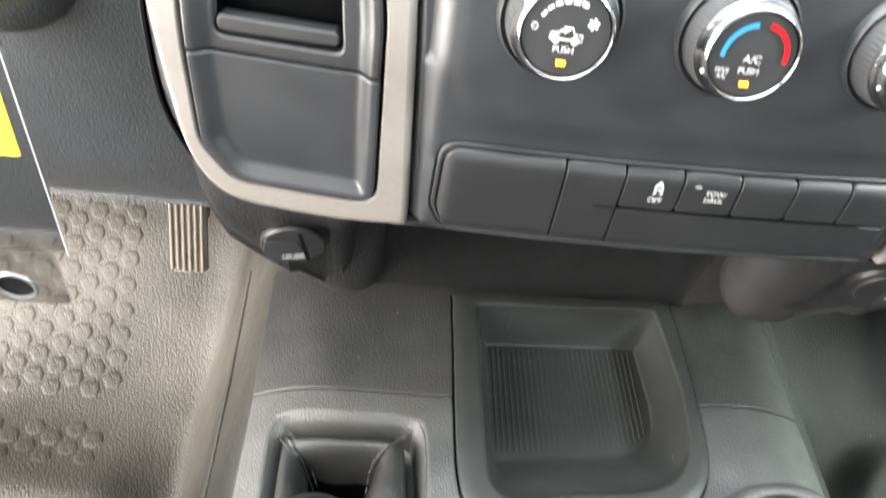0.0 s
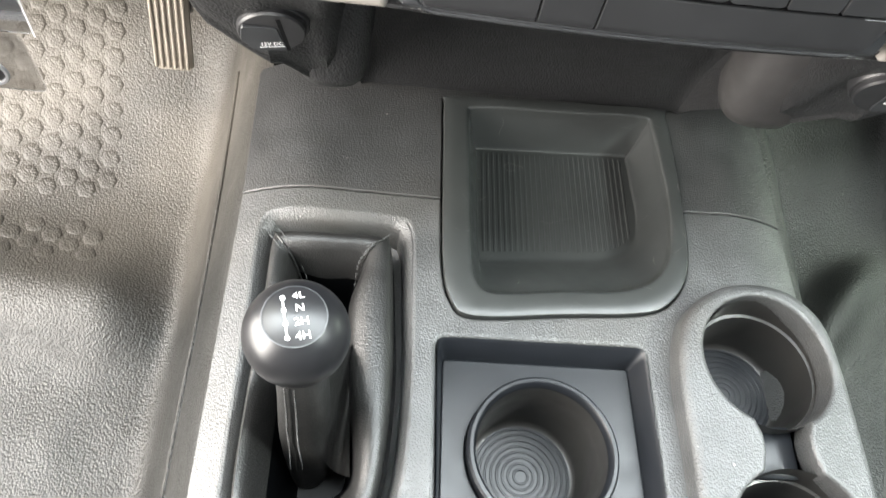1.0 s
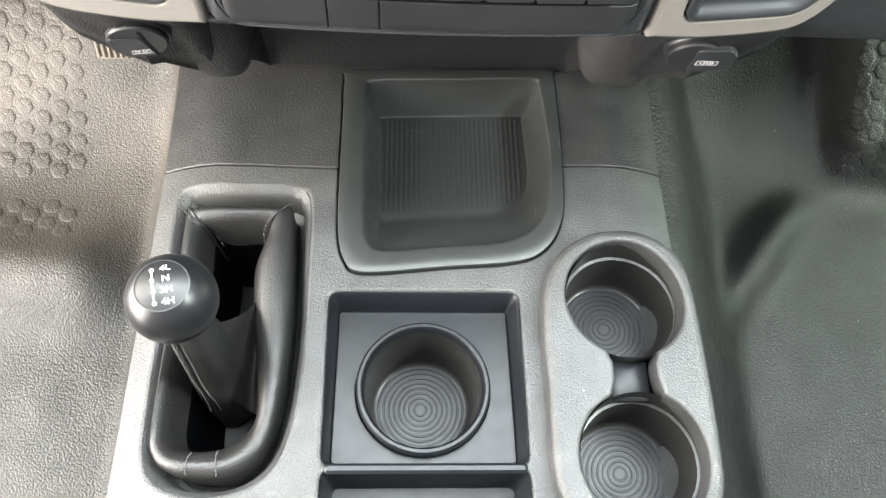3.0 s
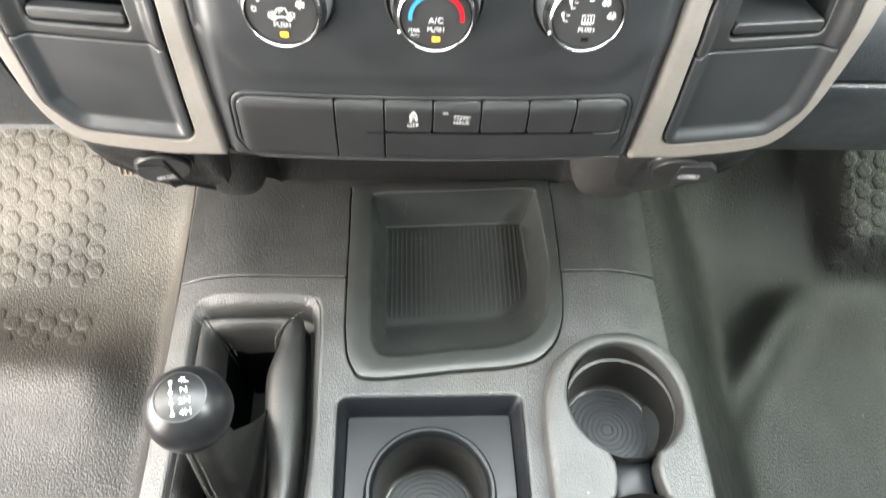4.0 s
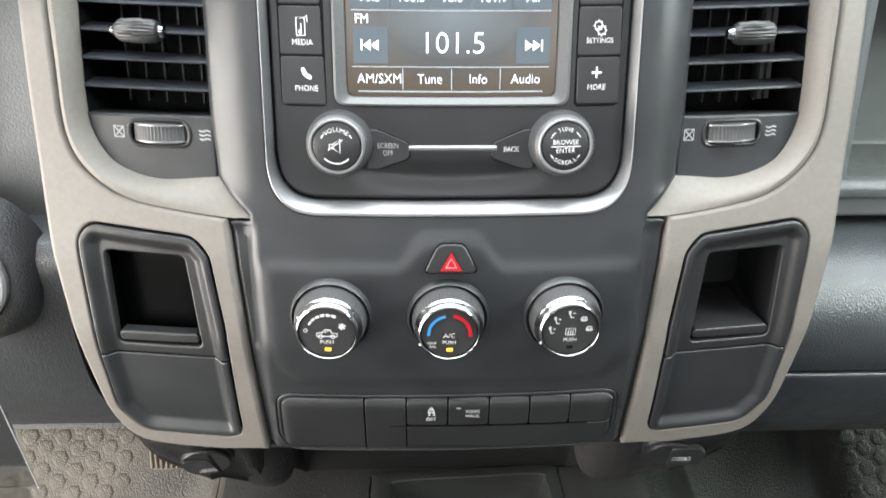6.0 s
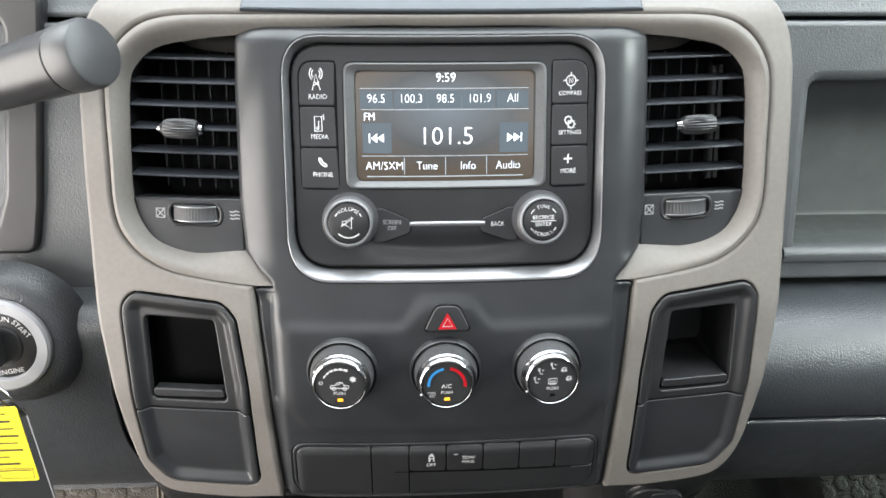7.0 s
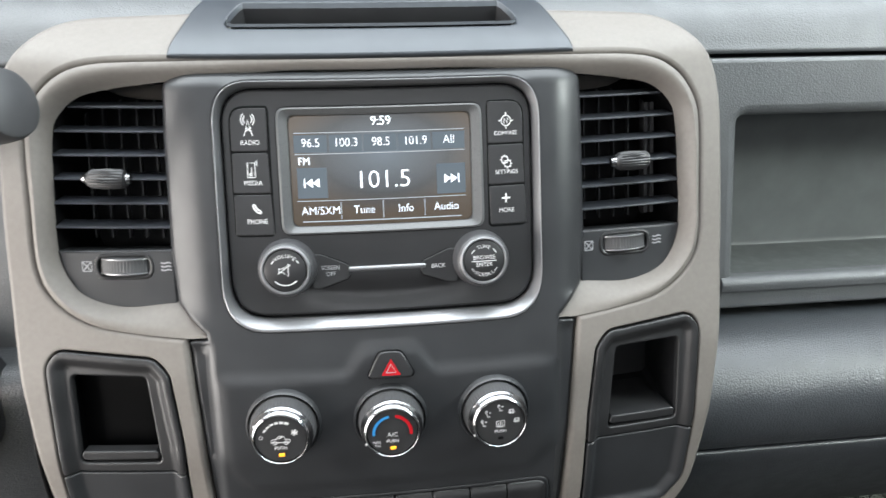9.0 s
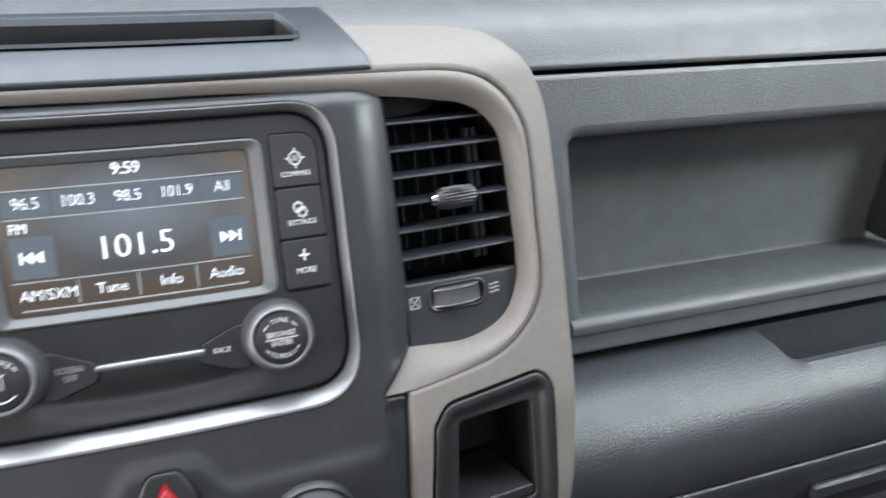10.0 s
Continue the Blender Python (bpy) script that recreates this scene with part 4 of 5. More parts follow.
    sh.build("skip_symbol", M_UI, radio)
    strokes([[(c + s * 0.0048, 0.8092), (c + s * 0.0048, 0.8144)]], 0.0008, screen, 0.0005, M_UI, radio)
for k in range(3):
    strokes([[(-0.0260 + 0.0263 * k, 0.7905), (-0.0260 + 0.0263 * k, 0.8005)]], 0.0005, screen, 0.0005, M_UI_DIM, radio, "screen_line")
for v in (0.8402, 0.8282, 0.8015):
    strokes([[(-0.053, v), (0.053, v)]], 0.0004, screen, 0.0007, M_UI_DIM, radio, "screen_line")
strokes([[(-0.050, 0.7895), (0.050, 0.7895)]], 0.0006, screen, 0.0007, M_UI_DIM, radio, "screen_line")

# six keys
RADIO_KEYS = [
    ("RADIO", [(-90.5, 830.4, 1), (-90.5, 854.5, 9), (-68.5, 854.5, 1), (-69, 830.4, 1)], -0.0790, 0.8352),
    ("MEDIA", [(-90.8, 806.8, 1), (-90.5, 829.4, 1), (-69, 829.4, 1), (-68.2, 806.8, 1)], -0.0787, 0.8125),
    ("PHONE", [(-91, 782.6, 1), (-90.8, 805.8, 1), (-68.2, 805.8, 1), (-67.3, 782.6, 1)], -0.0775, 0.7905),
    ("COMPASS", [(68, 830.8, 1), (68, 855, 1), (90.5, 855, 9), (90.5, 830.8, 1)], 0.0792, 0.8364),
    ("SETTINGS", [(68, 806.8, 1), (68, 829.8, 1), (90.6, 829.8, 1), (91.2, 806.8, 1)], 0.0795, 0.8138),
    ("MORE", [(68.6, 783, 1), (68, 805.8, 1), (91.2, 805.8, 1), (92, 783, 1)], 0.0790, 0.7912),
]
for s in (-1, 1):
    col = rounded([(p[0] * s * MM, p[1] * MM, p[2] * MM) for p in ((91.6, 781.6, 3), (67.2, 781.6, 2), (67.2, 855.9, 2), (91.4, 855.9, 9.5))], 0.002)
    plate(radio_face, col, 0.0003, 0.002, 0.004, 0.0002).build("key_gap", M_VOID, radio)
for body, loop, u, v in RADIO_KEYS:
    plate(radio_face, rounded(mm(loop), 0.001), 0.0009, 0.003).build("key", M_KEY, radio)
    lettering(body, radio_face, u, v, 0.0027 if len(body) < 7 else 0.0024, 0.0012, M_PRINT, radio, squeeze=0.98)
R = lambda paths, w=0.0006: strokes(paths, w, radio_face, 0.0013, M_PRINT, radio)
R([[(-0.0822, 0.8390), (-0.0797, 0.8478), (-0.0772, 0.8390)], [(-0.0814, 0.8415), (-0.0778, 0.8437)], [(-0.0780, 0.8415), (-0.0809, 0.8437)],
   arc(-0.0797, 0.8482, 0.0026, -50, 50), arc(-0.0797, 0.8482, 0.0026, 130, 230), arc(-0.0797, 0.8482, 0.0040, -50, 50), arc(-0.0797, 0.8482, 0.0040, 130, 230)])
R([[(-0.0815, 0.8158), (-0.0770, 0.8158), (-0.0770, 0.8240), (-0.0815, 0.8240), (-0.0815, 0.8158)], [(-0.0790, 0.8175), (-0.0790, 0.8215)], arc(-0.0796, 0.8175, 0.0007, 0, 360),
   [(-0.0775, 0.8235), (-0.0758, 0.8252), (-0.0757, 0.8222)]])
R([arc(-0.0745, 0.8005, 0.0052, 185, 265), arc(-0.0745, 0.8005, 0.0038, 190, 260), [(-0.0797, 0.8001), (-0.0782, 0.8001)], [(-0.0750, 0.7953), (-0.0750, 0.7967)]], 0.0009)
R([arc(0.0796, 0.8436, 0.0030, 0, 360, 24), [(0.0796, 0.8466), (0.0796, 0.8484)], [(0.0796, 0.8388), (0.0796, 0.8406)], [(0.0826, 0.8436), (0.0844, 0.8436)], [(0.0748, 0.8436), (0.0766, 0.8436)],
   [(0.0785, 0.8421), (0.0785, 0.8451), (0.0807, 0.8421), (0.0807, 0.8451)]])
R([arc(0.0802, 0.8186, 0.0020, 0, 360, 20), arc(0.0783, 0.8210, 0.0020, 0, 360, 20)] + [[(0.0802 + 0.0021 * math.cos(a), 0.8186 + 0.0021 * math.sin(a)), (0.0802 + 0.0030 * math.cos(a), 0.8186 + 0.0030 * math.sin(a))] for a in np.linspace(0, 6.28, 9)[:-1]]
  + [[(0.0783 + 0.0021 * math.cos(a), 0.8210 + 0.0021 * math.sin(a)), (0.0783 + 0.0028 * math.cos(a), 0.8210 + 0.0028 * math.sin(a))] for a in np.linspace(0, 6.28, 9)[:-1]])
R([[(0.0760, 0.7985), (0.0814, 0.7985)], [(0.0787, 0.7958), (0.0787, 0.8012)]], 0.0010)

# wing keys and bright bar
for s, body in ((-1, "SCREEN\nOFF"), (1, "BACK")):
    loop = mm([(40 * s, 770.5), (24 * s, 764.2), (22.5 * s, 762), (22.5 * s, 757.5), (24 * s, 755.6), (40 * s, 750.5), (46 * s, 750.5), (46 * s, 770.5)])
    plate(radio_face, rounded(loop, 0.001), 0.0010, 0.003).build("key", M_KEY, radio)
    strokes([loop[:6]], 0.0009, radio_face, 0.0004, M_VOID, radio, "key_gap")
    lettering(body, radio_face, -0.0345 if s < 0 else 0.0335, 0.7606, 0.0026, 0.0013, M_PRINT_DIM if s < 0 else M_PRINT, radio, squeeze=0.9)
bm_ = face_frame(0.001, 0.7618, 0.0) @ pose(0, 0, 0, 0, 90)
Shape().turn(bm_, [(0.0008, -0.0242), (0.0014, -0.0236), (0.0016, -0.02), (0.0016, 0.02), (0.0014, 0.0236), (0.0008, 0.0242)], 20).build("bright_bar", M_SATIN, radio)

for s in (-1, 1):
    m = face_frame(0.0610 * s, 0.7635, -0.0035)
    knob = Shape().turn(m, [(0.0182, 0.0), (0.0180, 0.004), (0.0168, 0.0095), (0.0158, 0.0112), (0.0148, 0.0118)], 96, (1, 2), 0.0003, False).build("knob", M_RING, radio, "ribbed grey knob skirt")
    Shape().turn(m, [(0.0152, 0.0112), (0.0150, 0.0124), (0.0144, 0.0131), (0.0137, 0.0131), (0.0132, 0.0122)], 64, cap=False).build("knob_ring", M_SATIN, knob)
    Shape().turn(m, [(0.0130, 0.0100), (0.0128, 0.0122), (0.0118, 0.0127), (0.0, 0.0128)], 64).build("knob_cap", M_KEY, knob)
    fm = flat_on(m @ Matrix.Translation((0, 0, 0.0130)))

    def curved(body, r, a0, cap, up=True):
        for i, ch in enumerate(body):
            a = a0 + (i - (len(body) - 1) / 2) * (-1 if up else 1) * math.degrees(cap * 1.02 / r)
            lettering(ch, fm, r * math.cos(radians(a)), r * math.sin(radians(a)), cap, 0.0001, M_PRINT, knob, turn=a - 90 if up else a + 90)

    if s < 0:
        curved("VOLUME", 0.0088, 90, 0.0023)
        strokes([arc(0, 0, 0.0092, -135, -45), arc(0, 0, 0.0092, 138, 152), arc(0, 0, 0.0092, 28, 42)], 0.0007, fm, 0.0001, M_PRINT, knob)
        strokes([[(-0.0038, -0.0010), (-0.0018, -0.0010), (0.0018, -0.0036), (0.0018, 0.0040), (-0.0018, 0.0012), (-0.0038, 0.0012), (-0.0038, -0.0010)], [(-0.0045, -0.002), (0.0032, 0.0036)]], 0.0005, fm, 0.0001, M_PRINT, knob)
    else:
        curved("TUNE", 0.0090, 90, 0.0022)
        curved("SCROLL", 0.0090, -90, 0.0022, False)
        lettering("BROWSE", fm, 0, 0.0020, 0.0026, 0.0001, M_PRINT, knob, squeeze=0.95)
        lettering("ENTER", fm, 0, -0.0024, 0.0026, 0.0001, M_PRINT, knob, squeeze=0.95)
        strokes([[(-0.008, -0.0002), (0.008, -0.0002)], arc(0, 0, 0.0092, 128, 150), arc(0, 0, 0.0092, 30, 52), arc(0, 0, 0.0092, -150, -134), arc(0, 0, 0.0092, -46, -30)], 0.0005, fm, 0.0001, M_PRINT, knob)

# ---- hazard key ----
haz = thing("hazard_switch", (0, -0.06, 0.70), "black hazard warning key with a red triangle", "switch")
hm = lambda u, v, h: face(u, v, h + 0.0072)
loop = rounded(mm([(-15.2, 699.4, 2), (-7.0, 714.2, 5), (7.0, 714.2, 5), (15.2, 699.4, 2)]), 0.002, 5)
plate(hm, loop, 0.0022, 0.010, 0.004, 0.001).build("key", M_KEY, haz)
strokes([[(p[0], p[1]) for p in loop + loop[:1]]], 0.0012, hm, 0.0003, M_VOID, haz, "gap")
tri = [(-0.0061, 0.7010), (0.0061, 0.7010), (0.0, 0.7102)]
Shape().add([hm(*p, 0.0028) for p in tri], [(0, 1, 2)]).build("triangle", M_RED, haz, "red triangle")
strokes([[(-0.0030, 0.7026), (0.0030, 0.7026), (0.0, 0.7072), (-0.0030, 0.7026)]], 0.0005, hm, 0.0031, M_PRINT_DIM, haz, "inner_line")


# ---- heater knobs ----
def heater_knob(u, kind):
    knob = thing("heater_knob", tuple(face(u, 0.672)), "black rotary heater knob with a chrome ring", "control knob", "heater knobs")
    m = face_frame(u, 0.6718, 0.0040, 4) @ Matrix.Diagonal((0.965, 0.965, 1.2, 1))
    Shape().turn(m, [(0.0250, -0.004), (0.0244, 0.0010), (0.0232, 0.0022), (0.0226, 0.0010), (0.0220, -0.006)], 64, cap=False).build("collar", M_PANEL, knob)
    Shape().turn(m, [(0.0218, -0.006), (0.0214, 0.004), (0.0202, 0.0098), (0.0190, 0.0104)], 120, (1, 2), 0.0005, False).build("skirt", M_KNOB, knob, "ribbed black skirt")
    Shape().turn(m, [(0.0190, 0.0094), (0.0197, 0.0096), (0.0201, 0.0101), (0.0200, 0.0107), (0.0195, 0.0112), (0.0190, 0.0128), (0.0183, 0.0143), (0.0176, 0.0151), (0.0170, 0.0154), (0.0166, 0.0150), (0.0165, 0.0136)], 96, cap=False).build("chrome_ring", M_CHROME, knob)
    Shape().turn(m, [(0.0167, 0.0115), (0.0165, 0.0138), (0.0160, 0.0144), (0.0, 0.0150)], 64).build("face_disc", M_DIAL, knob)
    Shape().box(m @ pose(0, 0, 0, 0, 0, {"fan": 150, "temp": 205, "mode": 205}[kind]) @ Matrix.Translation((0.0182, 0, 0.0143)), 0.0024, 0.0015, 0.0008, 0.0003).build("pointer", M_PRINT, knob)
    fm = flat_on(m @ Matrix.Translation((0, 0, 0.0153)) @ Matrix.Diagonal((0.985, 0.985, 1, 1)))
    T = lambda body, x, y, cap: lettering(body, fm, x, y, cap, 0.0001, M_PRINT, knob)
    D = lambda paths, w=0.0006, mat=M_PRINT: strokes(paths, w, fm, 0.0001, mat, knob)
    if kind == "fan":
        T("PUSH", 0, -0.0058, 0.0024)
        for i in range(6):
            a = 150 - i * 15
            sh = Shape()
            p, q = arc(0, 0, 0.0112 + 0.0001 * i, a, a - 12, 4), arc(0, 0, 0.0124 + 0.00022 * i, a, a - 12, 4)
            sh.loft([[fm(x, y, 0.0001) for x, y in p], [fm(x, y, 0.0001) for x, y in q]], False).build("scale_mark", M_PRINT, knob)
        D([arc(-0.0122, 0.0020, 0.0011, 0, 360)], 0.0004)
        D([[(0.0092 + 0.0022 * math.cos(a), 0.0050 + 0.0022 * math.sin(a)), (0.0092 - 0.0022 * math.cos(a), 0.0050 - 0.0022 * math.sin(a))] for a in (0.3, 1.35, 2.4)], 0.0010)
        D([[(-0.0060, -0.0018), (-0.0056, 0.0002), (-0.0026, 0.0006), (-0.0010, 0.0026), (0.0022, 0.0026), (0.0030, 0.0004), (0.0062, 0.0002), (0.0062, -0.0018), (-0.0060, -0.0018)], arc(-0.0036, -0.0020, 0.0012, 0, 360), arc(0.0036, -0.0020, 0.0012, 0, 360),
           [(-0.0012, 0.0006), (0.0012, 0.0022)]], 0.0006)
    elif kind == "temp":
        T("A/C", 0, -0.0012, 0.0030)
        T("PUSH", 0, -0.0058, 0.0024)
        T("MAX", -0.0102, -0.0062, 0.0018)
        T("A/C", -0.0098, -0.0086, 0.0018)
        for a0, a1, mat in ((185, 100, M_BLUE), (80, -8, M_RED)):
            n = 14
            p, q = arc(0, 0, 0.0112, a0, a1, n), arc(0, 0, 0.0130 + (0.0004 if mat is M_RED else 0), a0, a1, n)
            Shape().loft([[fm(x, y, 0.0001) for x, y in p], [fm(x, y, 0.0001) for x, y in q]], False).build("scale_arc", mat, knob, "blue arc" if mat is M_BLUE else "red arc")
    else:
        T("PUSH", 0, -0.0058, 0.0024)
        for a in (175, 138, 90, 48, 8):
            x, y = 0.0112 * math.cos(radians(a)), 0.0112 * math.sin(radians(a)) - 0.0002
            if a in (90, 138, 175):
                D([[(x - 0.0018, y + 0.0016), (x - 0.0006, y), (x - 0.0006, y - 0.0016), (x + 0.0014, y - 0.0016)], arc(x - 0.0012, y + 0.0021, 0.0006, 0, 360, 8), [(x + 0.0006, y + 0.0012), (x + 0.0022, y + 0.0012)]], 0.0006)
            else:
                D([[(x - 0.0020, y - 0.0008), (x - 0.0012, y + 0.0014), (x + 0.0012, y + 0.0014), (x + 0.0020, y - 0.0008), (x - 0.0020, y - 0.0008)], [(x - 0.0008, y - 0.0018), (x - 0.0008, y + 0.0006)], [(x + 0.0008, y - 0.0018), (x + 0.0008, y + 0.0006)]], 0.0006)
        D([[(-0.0028, -0.0022), (-0.0028, 0.0018), (0.0028, 0.0018), (0.0028, -0.0022), (-0.0028, -0.0022)]] + [[(d, -0.0032), (d, 0.0006)] for d in (-0.0014, 0, 0.0014)], 0.0005)
    led = M_AMBER if kind != "mode" else M_VOID
    Shape().box(m @ Matrix.Translation((0.0003, -0.0110, 0.0150)), 0.0036, 0.0019, 0.0008, 0.0002).build("indicator", led, knob, "amber indicator" if kind != "mode" else "unlit indicator")


for u, kind in ((-0.0684, "fan"), (-0.0012, "temp"), (0.0660, "mode")):
    heater_knob(u, kind)

# ---- switch bank ----
bank = thing("switch_bank", (0, -0.075, 0.567), "row of black dash switches with white symbols", "switch bank")
sheet(Shape(), lambda u, v, h: face(u, v, h + 0.0018), rounded(mm([(-106.5, 615), (106.5, 616), (107.5, 586), (99.5, 567.5), (-101.5, 566.8), (-107.5, 580)]), 0.010, 6), [rounded(mm([(-104, 613), (104, 613.5), (105, 585), (98, 569.5), (-100, 568.5), (-105, 580)]), 0.009, 6)], 0.003, 0.0012, 0.004, 0.0008, 0.004).build("surround", M_PANEL, bank)
sheet(Shape(), lambda u, v, h: face(u, v, h - 0.0005), rounded(mm([(-105, 614), (105, 614), (106, 585), (98, 568), (-100, 567.5), (-106, 580)]), 0.009, 6), [], 0.006, 0.0005, 0.001).build("backing", M_VOID, bank)
CELLS = [
    [(-103.6, 612.6, 8), (-52.4, 613.0, 0.8), (-52.4, 569.4, 0.8), (-99.5, 569.0, 8), (-104.6, 580, 8)],
    [(-51.6, 613.0, 0.8), (-26.4, 613.1, 0.8), (-26.4, 569.6, 0.8), (-51.6, 569.4, 0.8)],
    [(-25.6, 613.1, 0.8), (-0.7, 613.1, 0.8), (-0.7, 593.6, 0.8), (-25.6, 593.6, 0.8)],
    [(0.1, 613.1, 0.8), (24.8, 613.2, 0.8), (24.8, 593.6, 0.8), (0.1, 593.6, 0.8)],
    [(25.6, 613.2, 0.8), (50.1, 613.2, 0.8), (50.1, 593.4, 0.8), (25.6, 593.4, 0.8)],
    [(50.9, 613.2, 0.8), (75.6, 613.2, 0.8), (75.6, 593.0, 0.8), (50.9, 593.0, 0.8)],
    [(76.4, 613.2, 0.8), (103.6, 613.2, 7), (104.6, 592.6, 2), (76.4, 592.6, 0.8)],
    [(-25.6, 592.2, 0.8), (86, 591.4, 0.8), (104.6, 591.2, 1), (104.3, 583, 8), (97.5, 570.0, 8), (-25.6, 569.6, 0.8)],
]
def bank_face(u, v, h=0.0):
    near = min(0.6135 - v, v - 0.5690, 0.1050 - abs(u))
    return face(u, v, h + 0.0012 - 0.0036 * (1 - min(1, max(0, near / 0.0055))) ** 2)


for i, cell in enumerate(CELLS):
    plate(bank_face, rounded([tuple(c * MM for c in p) for p in cell], 0.001, 5), 0.0040, 0.010, 0.0025, 0.0005).build("switch", M_KEY, bank)
lettering("OFF", bank_face, -0.0108, 0.5992, 0.0026, 0.0043, M_PRINT, bank)
lettering("TOW/", bank_face, 0.0150, 0.6048, 0.0024, 0.0043, M_PRINT, bank)
lettering("HAUL", bank_face, 0.0150, 0.6014, 0.0024, 0.0043, M_PRINT, bank)
strokes([[(-0.0125, 0.6047), (-0.0120, 0.6068), (-0.0092, 0.6068), (-0.0087, 0.6047), (-0.0125, 0.6047)], [(-0.0114, 0.6069), (-0.0109, 0.6084), (-0.0101, 0.6084), (-0.0098, 0.6069)],
         [(-0.0124, 0.6021), (-0.0114, 0.6031), (-0.0124, 0.6040)], [(-0.0095, 0.6021), (-0.0085, 0.6031), (-0.0095, 0.6040)]], 0.0008, bank_face, 0.0043, M_PRINT, bank)
strokes([[(0.0048, 0.6078), (0.0076, 0.6078)]], 0.0012, bank_face, 0.0043, M_PRINT_DIM, bank, "unlit_lamp")

strokes([[(-0.0362, 0.5932), (0.0, 0.5930), (0.0880, 0.5921)]], 0.0009, bank_face, 0.0043, M_VOID, bank, "groove")
strokes([[(-0.0362, 0.5925), (0.0, 0.5923), (0.0880, 0.5914)]], 0.0005, bank_face, 0.0042, M_DIAL, bank, "groove_edge")

# ---- lower edge of the dash, outlets ----
low = thing("lower_dash_trim", (0, 0, 0.40), "black moulded lower dash edge above the console", "dash trim")
rows = []
for x in np.linspace(-0.2215, 0.2215, 89):
    a = abs(x)
    t = min(1, max(0, (a - 0.128) / 0.022))
    t = t * t * (3 - 2 * t)
    v0 = float(np.interp(a, (0.187, 0.205, 0.216, 0.2215), (0.5655, 0.570, 0.588, 0.615)))
    y0 = float(face(x, v0).y) + 0.004
    zb = float(np.interp(a, (0.150, 0.162, 0.176, 0.199, 0.214, 0.2215), (0.408, 0.412, 0.452, 0.479, 0.498, 0.530)))
    yb = float(np.interp(a, (0.150, 0.162, 0.180, 0.2215), (0.004, 0.002, -0.026, -0.036)))
    mid_p = [(y0, 0.5655), (y0 + 0.001, 0.561), (y0 + 0.006, 0.556), (0.000, 0.530), (0.030, 0.490), (0.055, 0.440), (0.068, 0.400), (0.073, 0.365), (0.075, 0.325), (0.09, 0.32)]
    pod_p = [(y0, v0), (y0 + 0.001, v0 - 0.004), (y0 + 0.007, v0 - 0.010), (y0 + 0.6 * (yb - y0), zb + 0.55 * (v0 - zb)), (y0 + 0.8 * (yb - y0), zb + 0.30 * (v0 - zb)), (yb - 0.001, zb + 0.014), (yb + 0.001, zb + 0.005), (yb + 0.008, zb), (yb + 0.03, zb + 0.001), (0.10, zb + 0.006)]
    rows.append([(x, (1 - t) * p[0] + t * q[0], (1 - t) * p[1] + t * q[1]) for p, q in zip(mid_p, pod_p)])
rows = [[tuple(p) for p in spline(r, 4)] for r in rows]
Shape().loft([r[:21] for r in rows], False).build("edge_panel", M_LOWER, low)
Shape().loft([r[20:] for r in rows], False).build("recess", M_LOWER, low, "unlit recess above the console")
for s, half in ((-1, 0.025), (1, 0.031)):
    sh = Shape()
    rings = []
    for z, k in ((0.406, 0.30), (0.4075, 0.62), (0.413, 0.86), (0.425, 1.0), (0.46, 1.06), (0.49, 1.10), (0.53, 1.12)):
        rings.append([(0.150 * s + half * k * math.copysign(abs(math.cos(a)) ** 0.7, math.cos(a)), 0.024 + 0.026 * k * math.copysign(abs(math.sin(a)) ** 0.7, math.sin(a)), z) for a in np.linspace(0, 2 * math.pi, 28, endpoint=False)])
    sh.loft(rings, True, True, True).build("bracket_cover", M_BRACKET if s > 0 else M_LOWER, low, "grey flocked bracket cover" if s > 0 else "black bracket cover")


def outlet(s, body):
    o = thing("power_outlet", (0.176 * s, -0.04, 0.50), "black dash power outlet with a flip cap", "power outlet", "dash outlets")
    c = Vector((-0.1765 if s < 0 else 0.1725, -0.033, 0.504))
    m = look(c, c + Vector((0.10 * s, 1.0, 0.20))) @ pose(0, 0, 0, 0, 0, 0 if s < 0 else 18)
    Shape().turn(m, [(0.0200, -0.02), (0.0200, 0.0006), (0.0192, 0.0018), (0.0182, 0.0018), (0.0180, 0.0028), (0.0180, 0.0046), (0.0170, 0.0058), (0.0, 0.0060)], 48).build("cap", M_KEY, o)
    if s < 0:
        loop = rounded([(-0.0165, -0.0040), (-0.0105, -0.0150), (0.0075, -0.0165), (0.0030, 0.0060), (-0.0150, 0.0085)], 0.002)
    else:
        loop = rounded([(-0.0060, -0.0170), (0.0210, -0.0120), (0.0250, 0.0040), (0.0215, 0.0125), (0.0020, 0.0120)], 0.003)
    fm = lambda a, b, h: m @ Vector((a, b, 0.0068 + 0.06 * a * s + h))
    sheet(Shape(), fm, loop, [], 0.002, 0.0006, 0.004).build("flap", M_PANEL, o)
    if s < 0:
        strokes([[(0.0082, -0.0166), (0.0040, 0.0138)]], 0.0022, fm, -0.0004, M_VOID, o, "slot")
        lettering(body, fm, -0.0005, -0.0085, 0.0030, 0.0003, M_PRINT, o, bold=0.015, squeeze=0.85)
        strokes([[(-0.0070, -0.0112), (0.0062, -0.0112)]], 0.0008, fm, 0.0003, M_PRINT, o)
    else:
        lettering(body, fm, 0.0070, -0.0030, 0.0036, 0.0003, M_PRINT, o, bold=0.015)
        strokes([[(0.0000, -0.0056), (0.0125, -0.0056), (0.0140, -0.0004), (0.0015, -0.0004), (0.0000, -0.0056)]], 0.0007, fm, 0.0003, M_PRINT, o)


outlet(-1, "12V DC")
outlet(1, "USB")

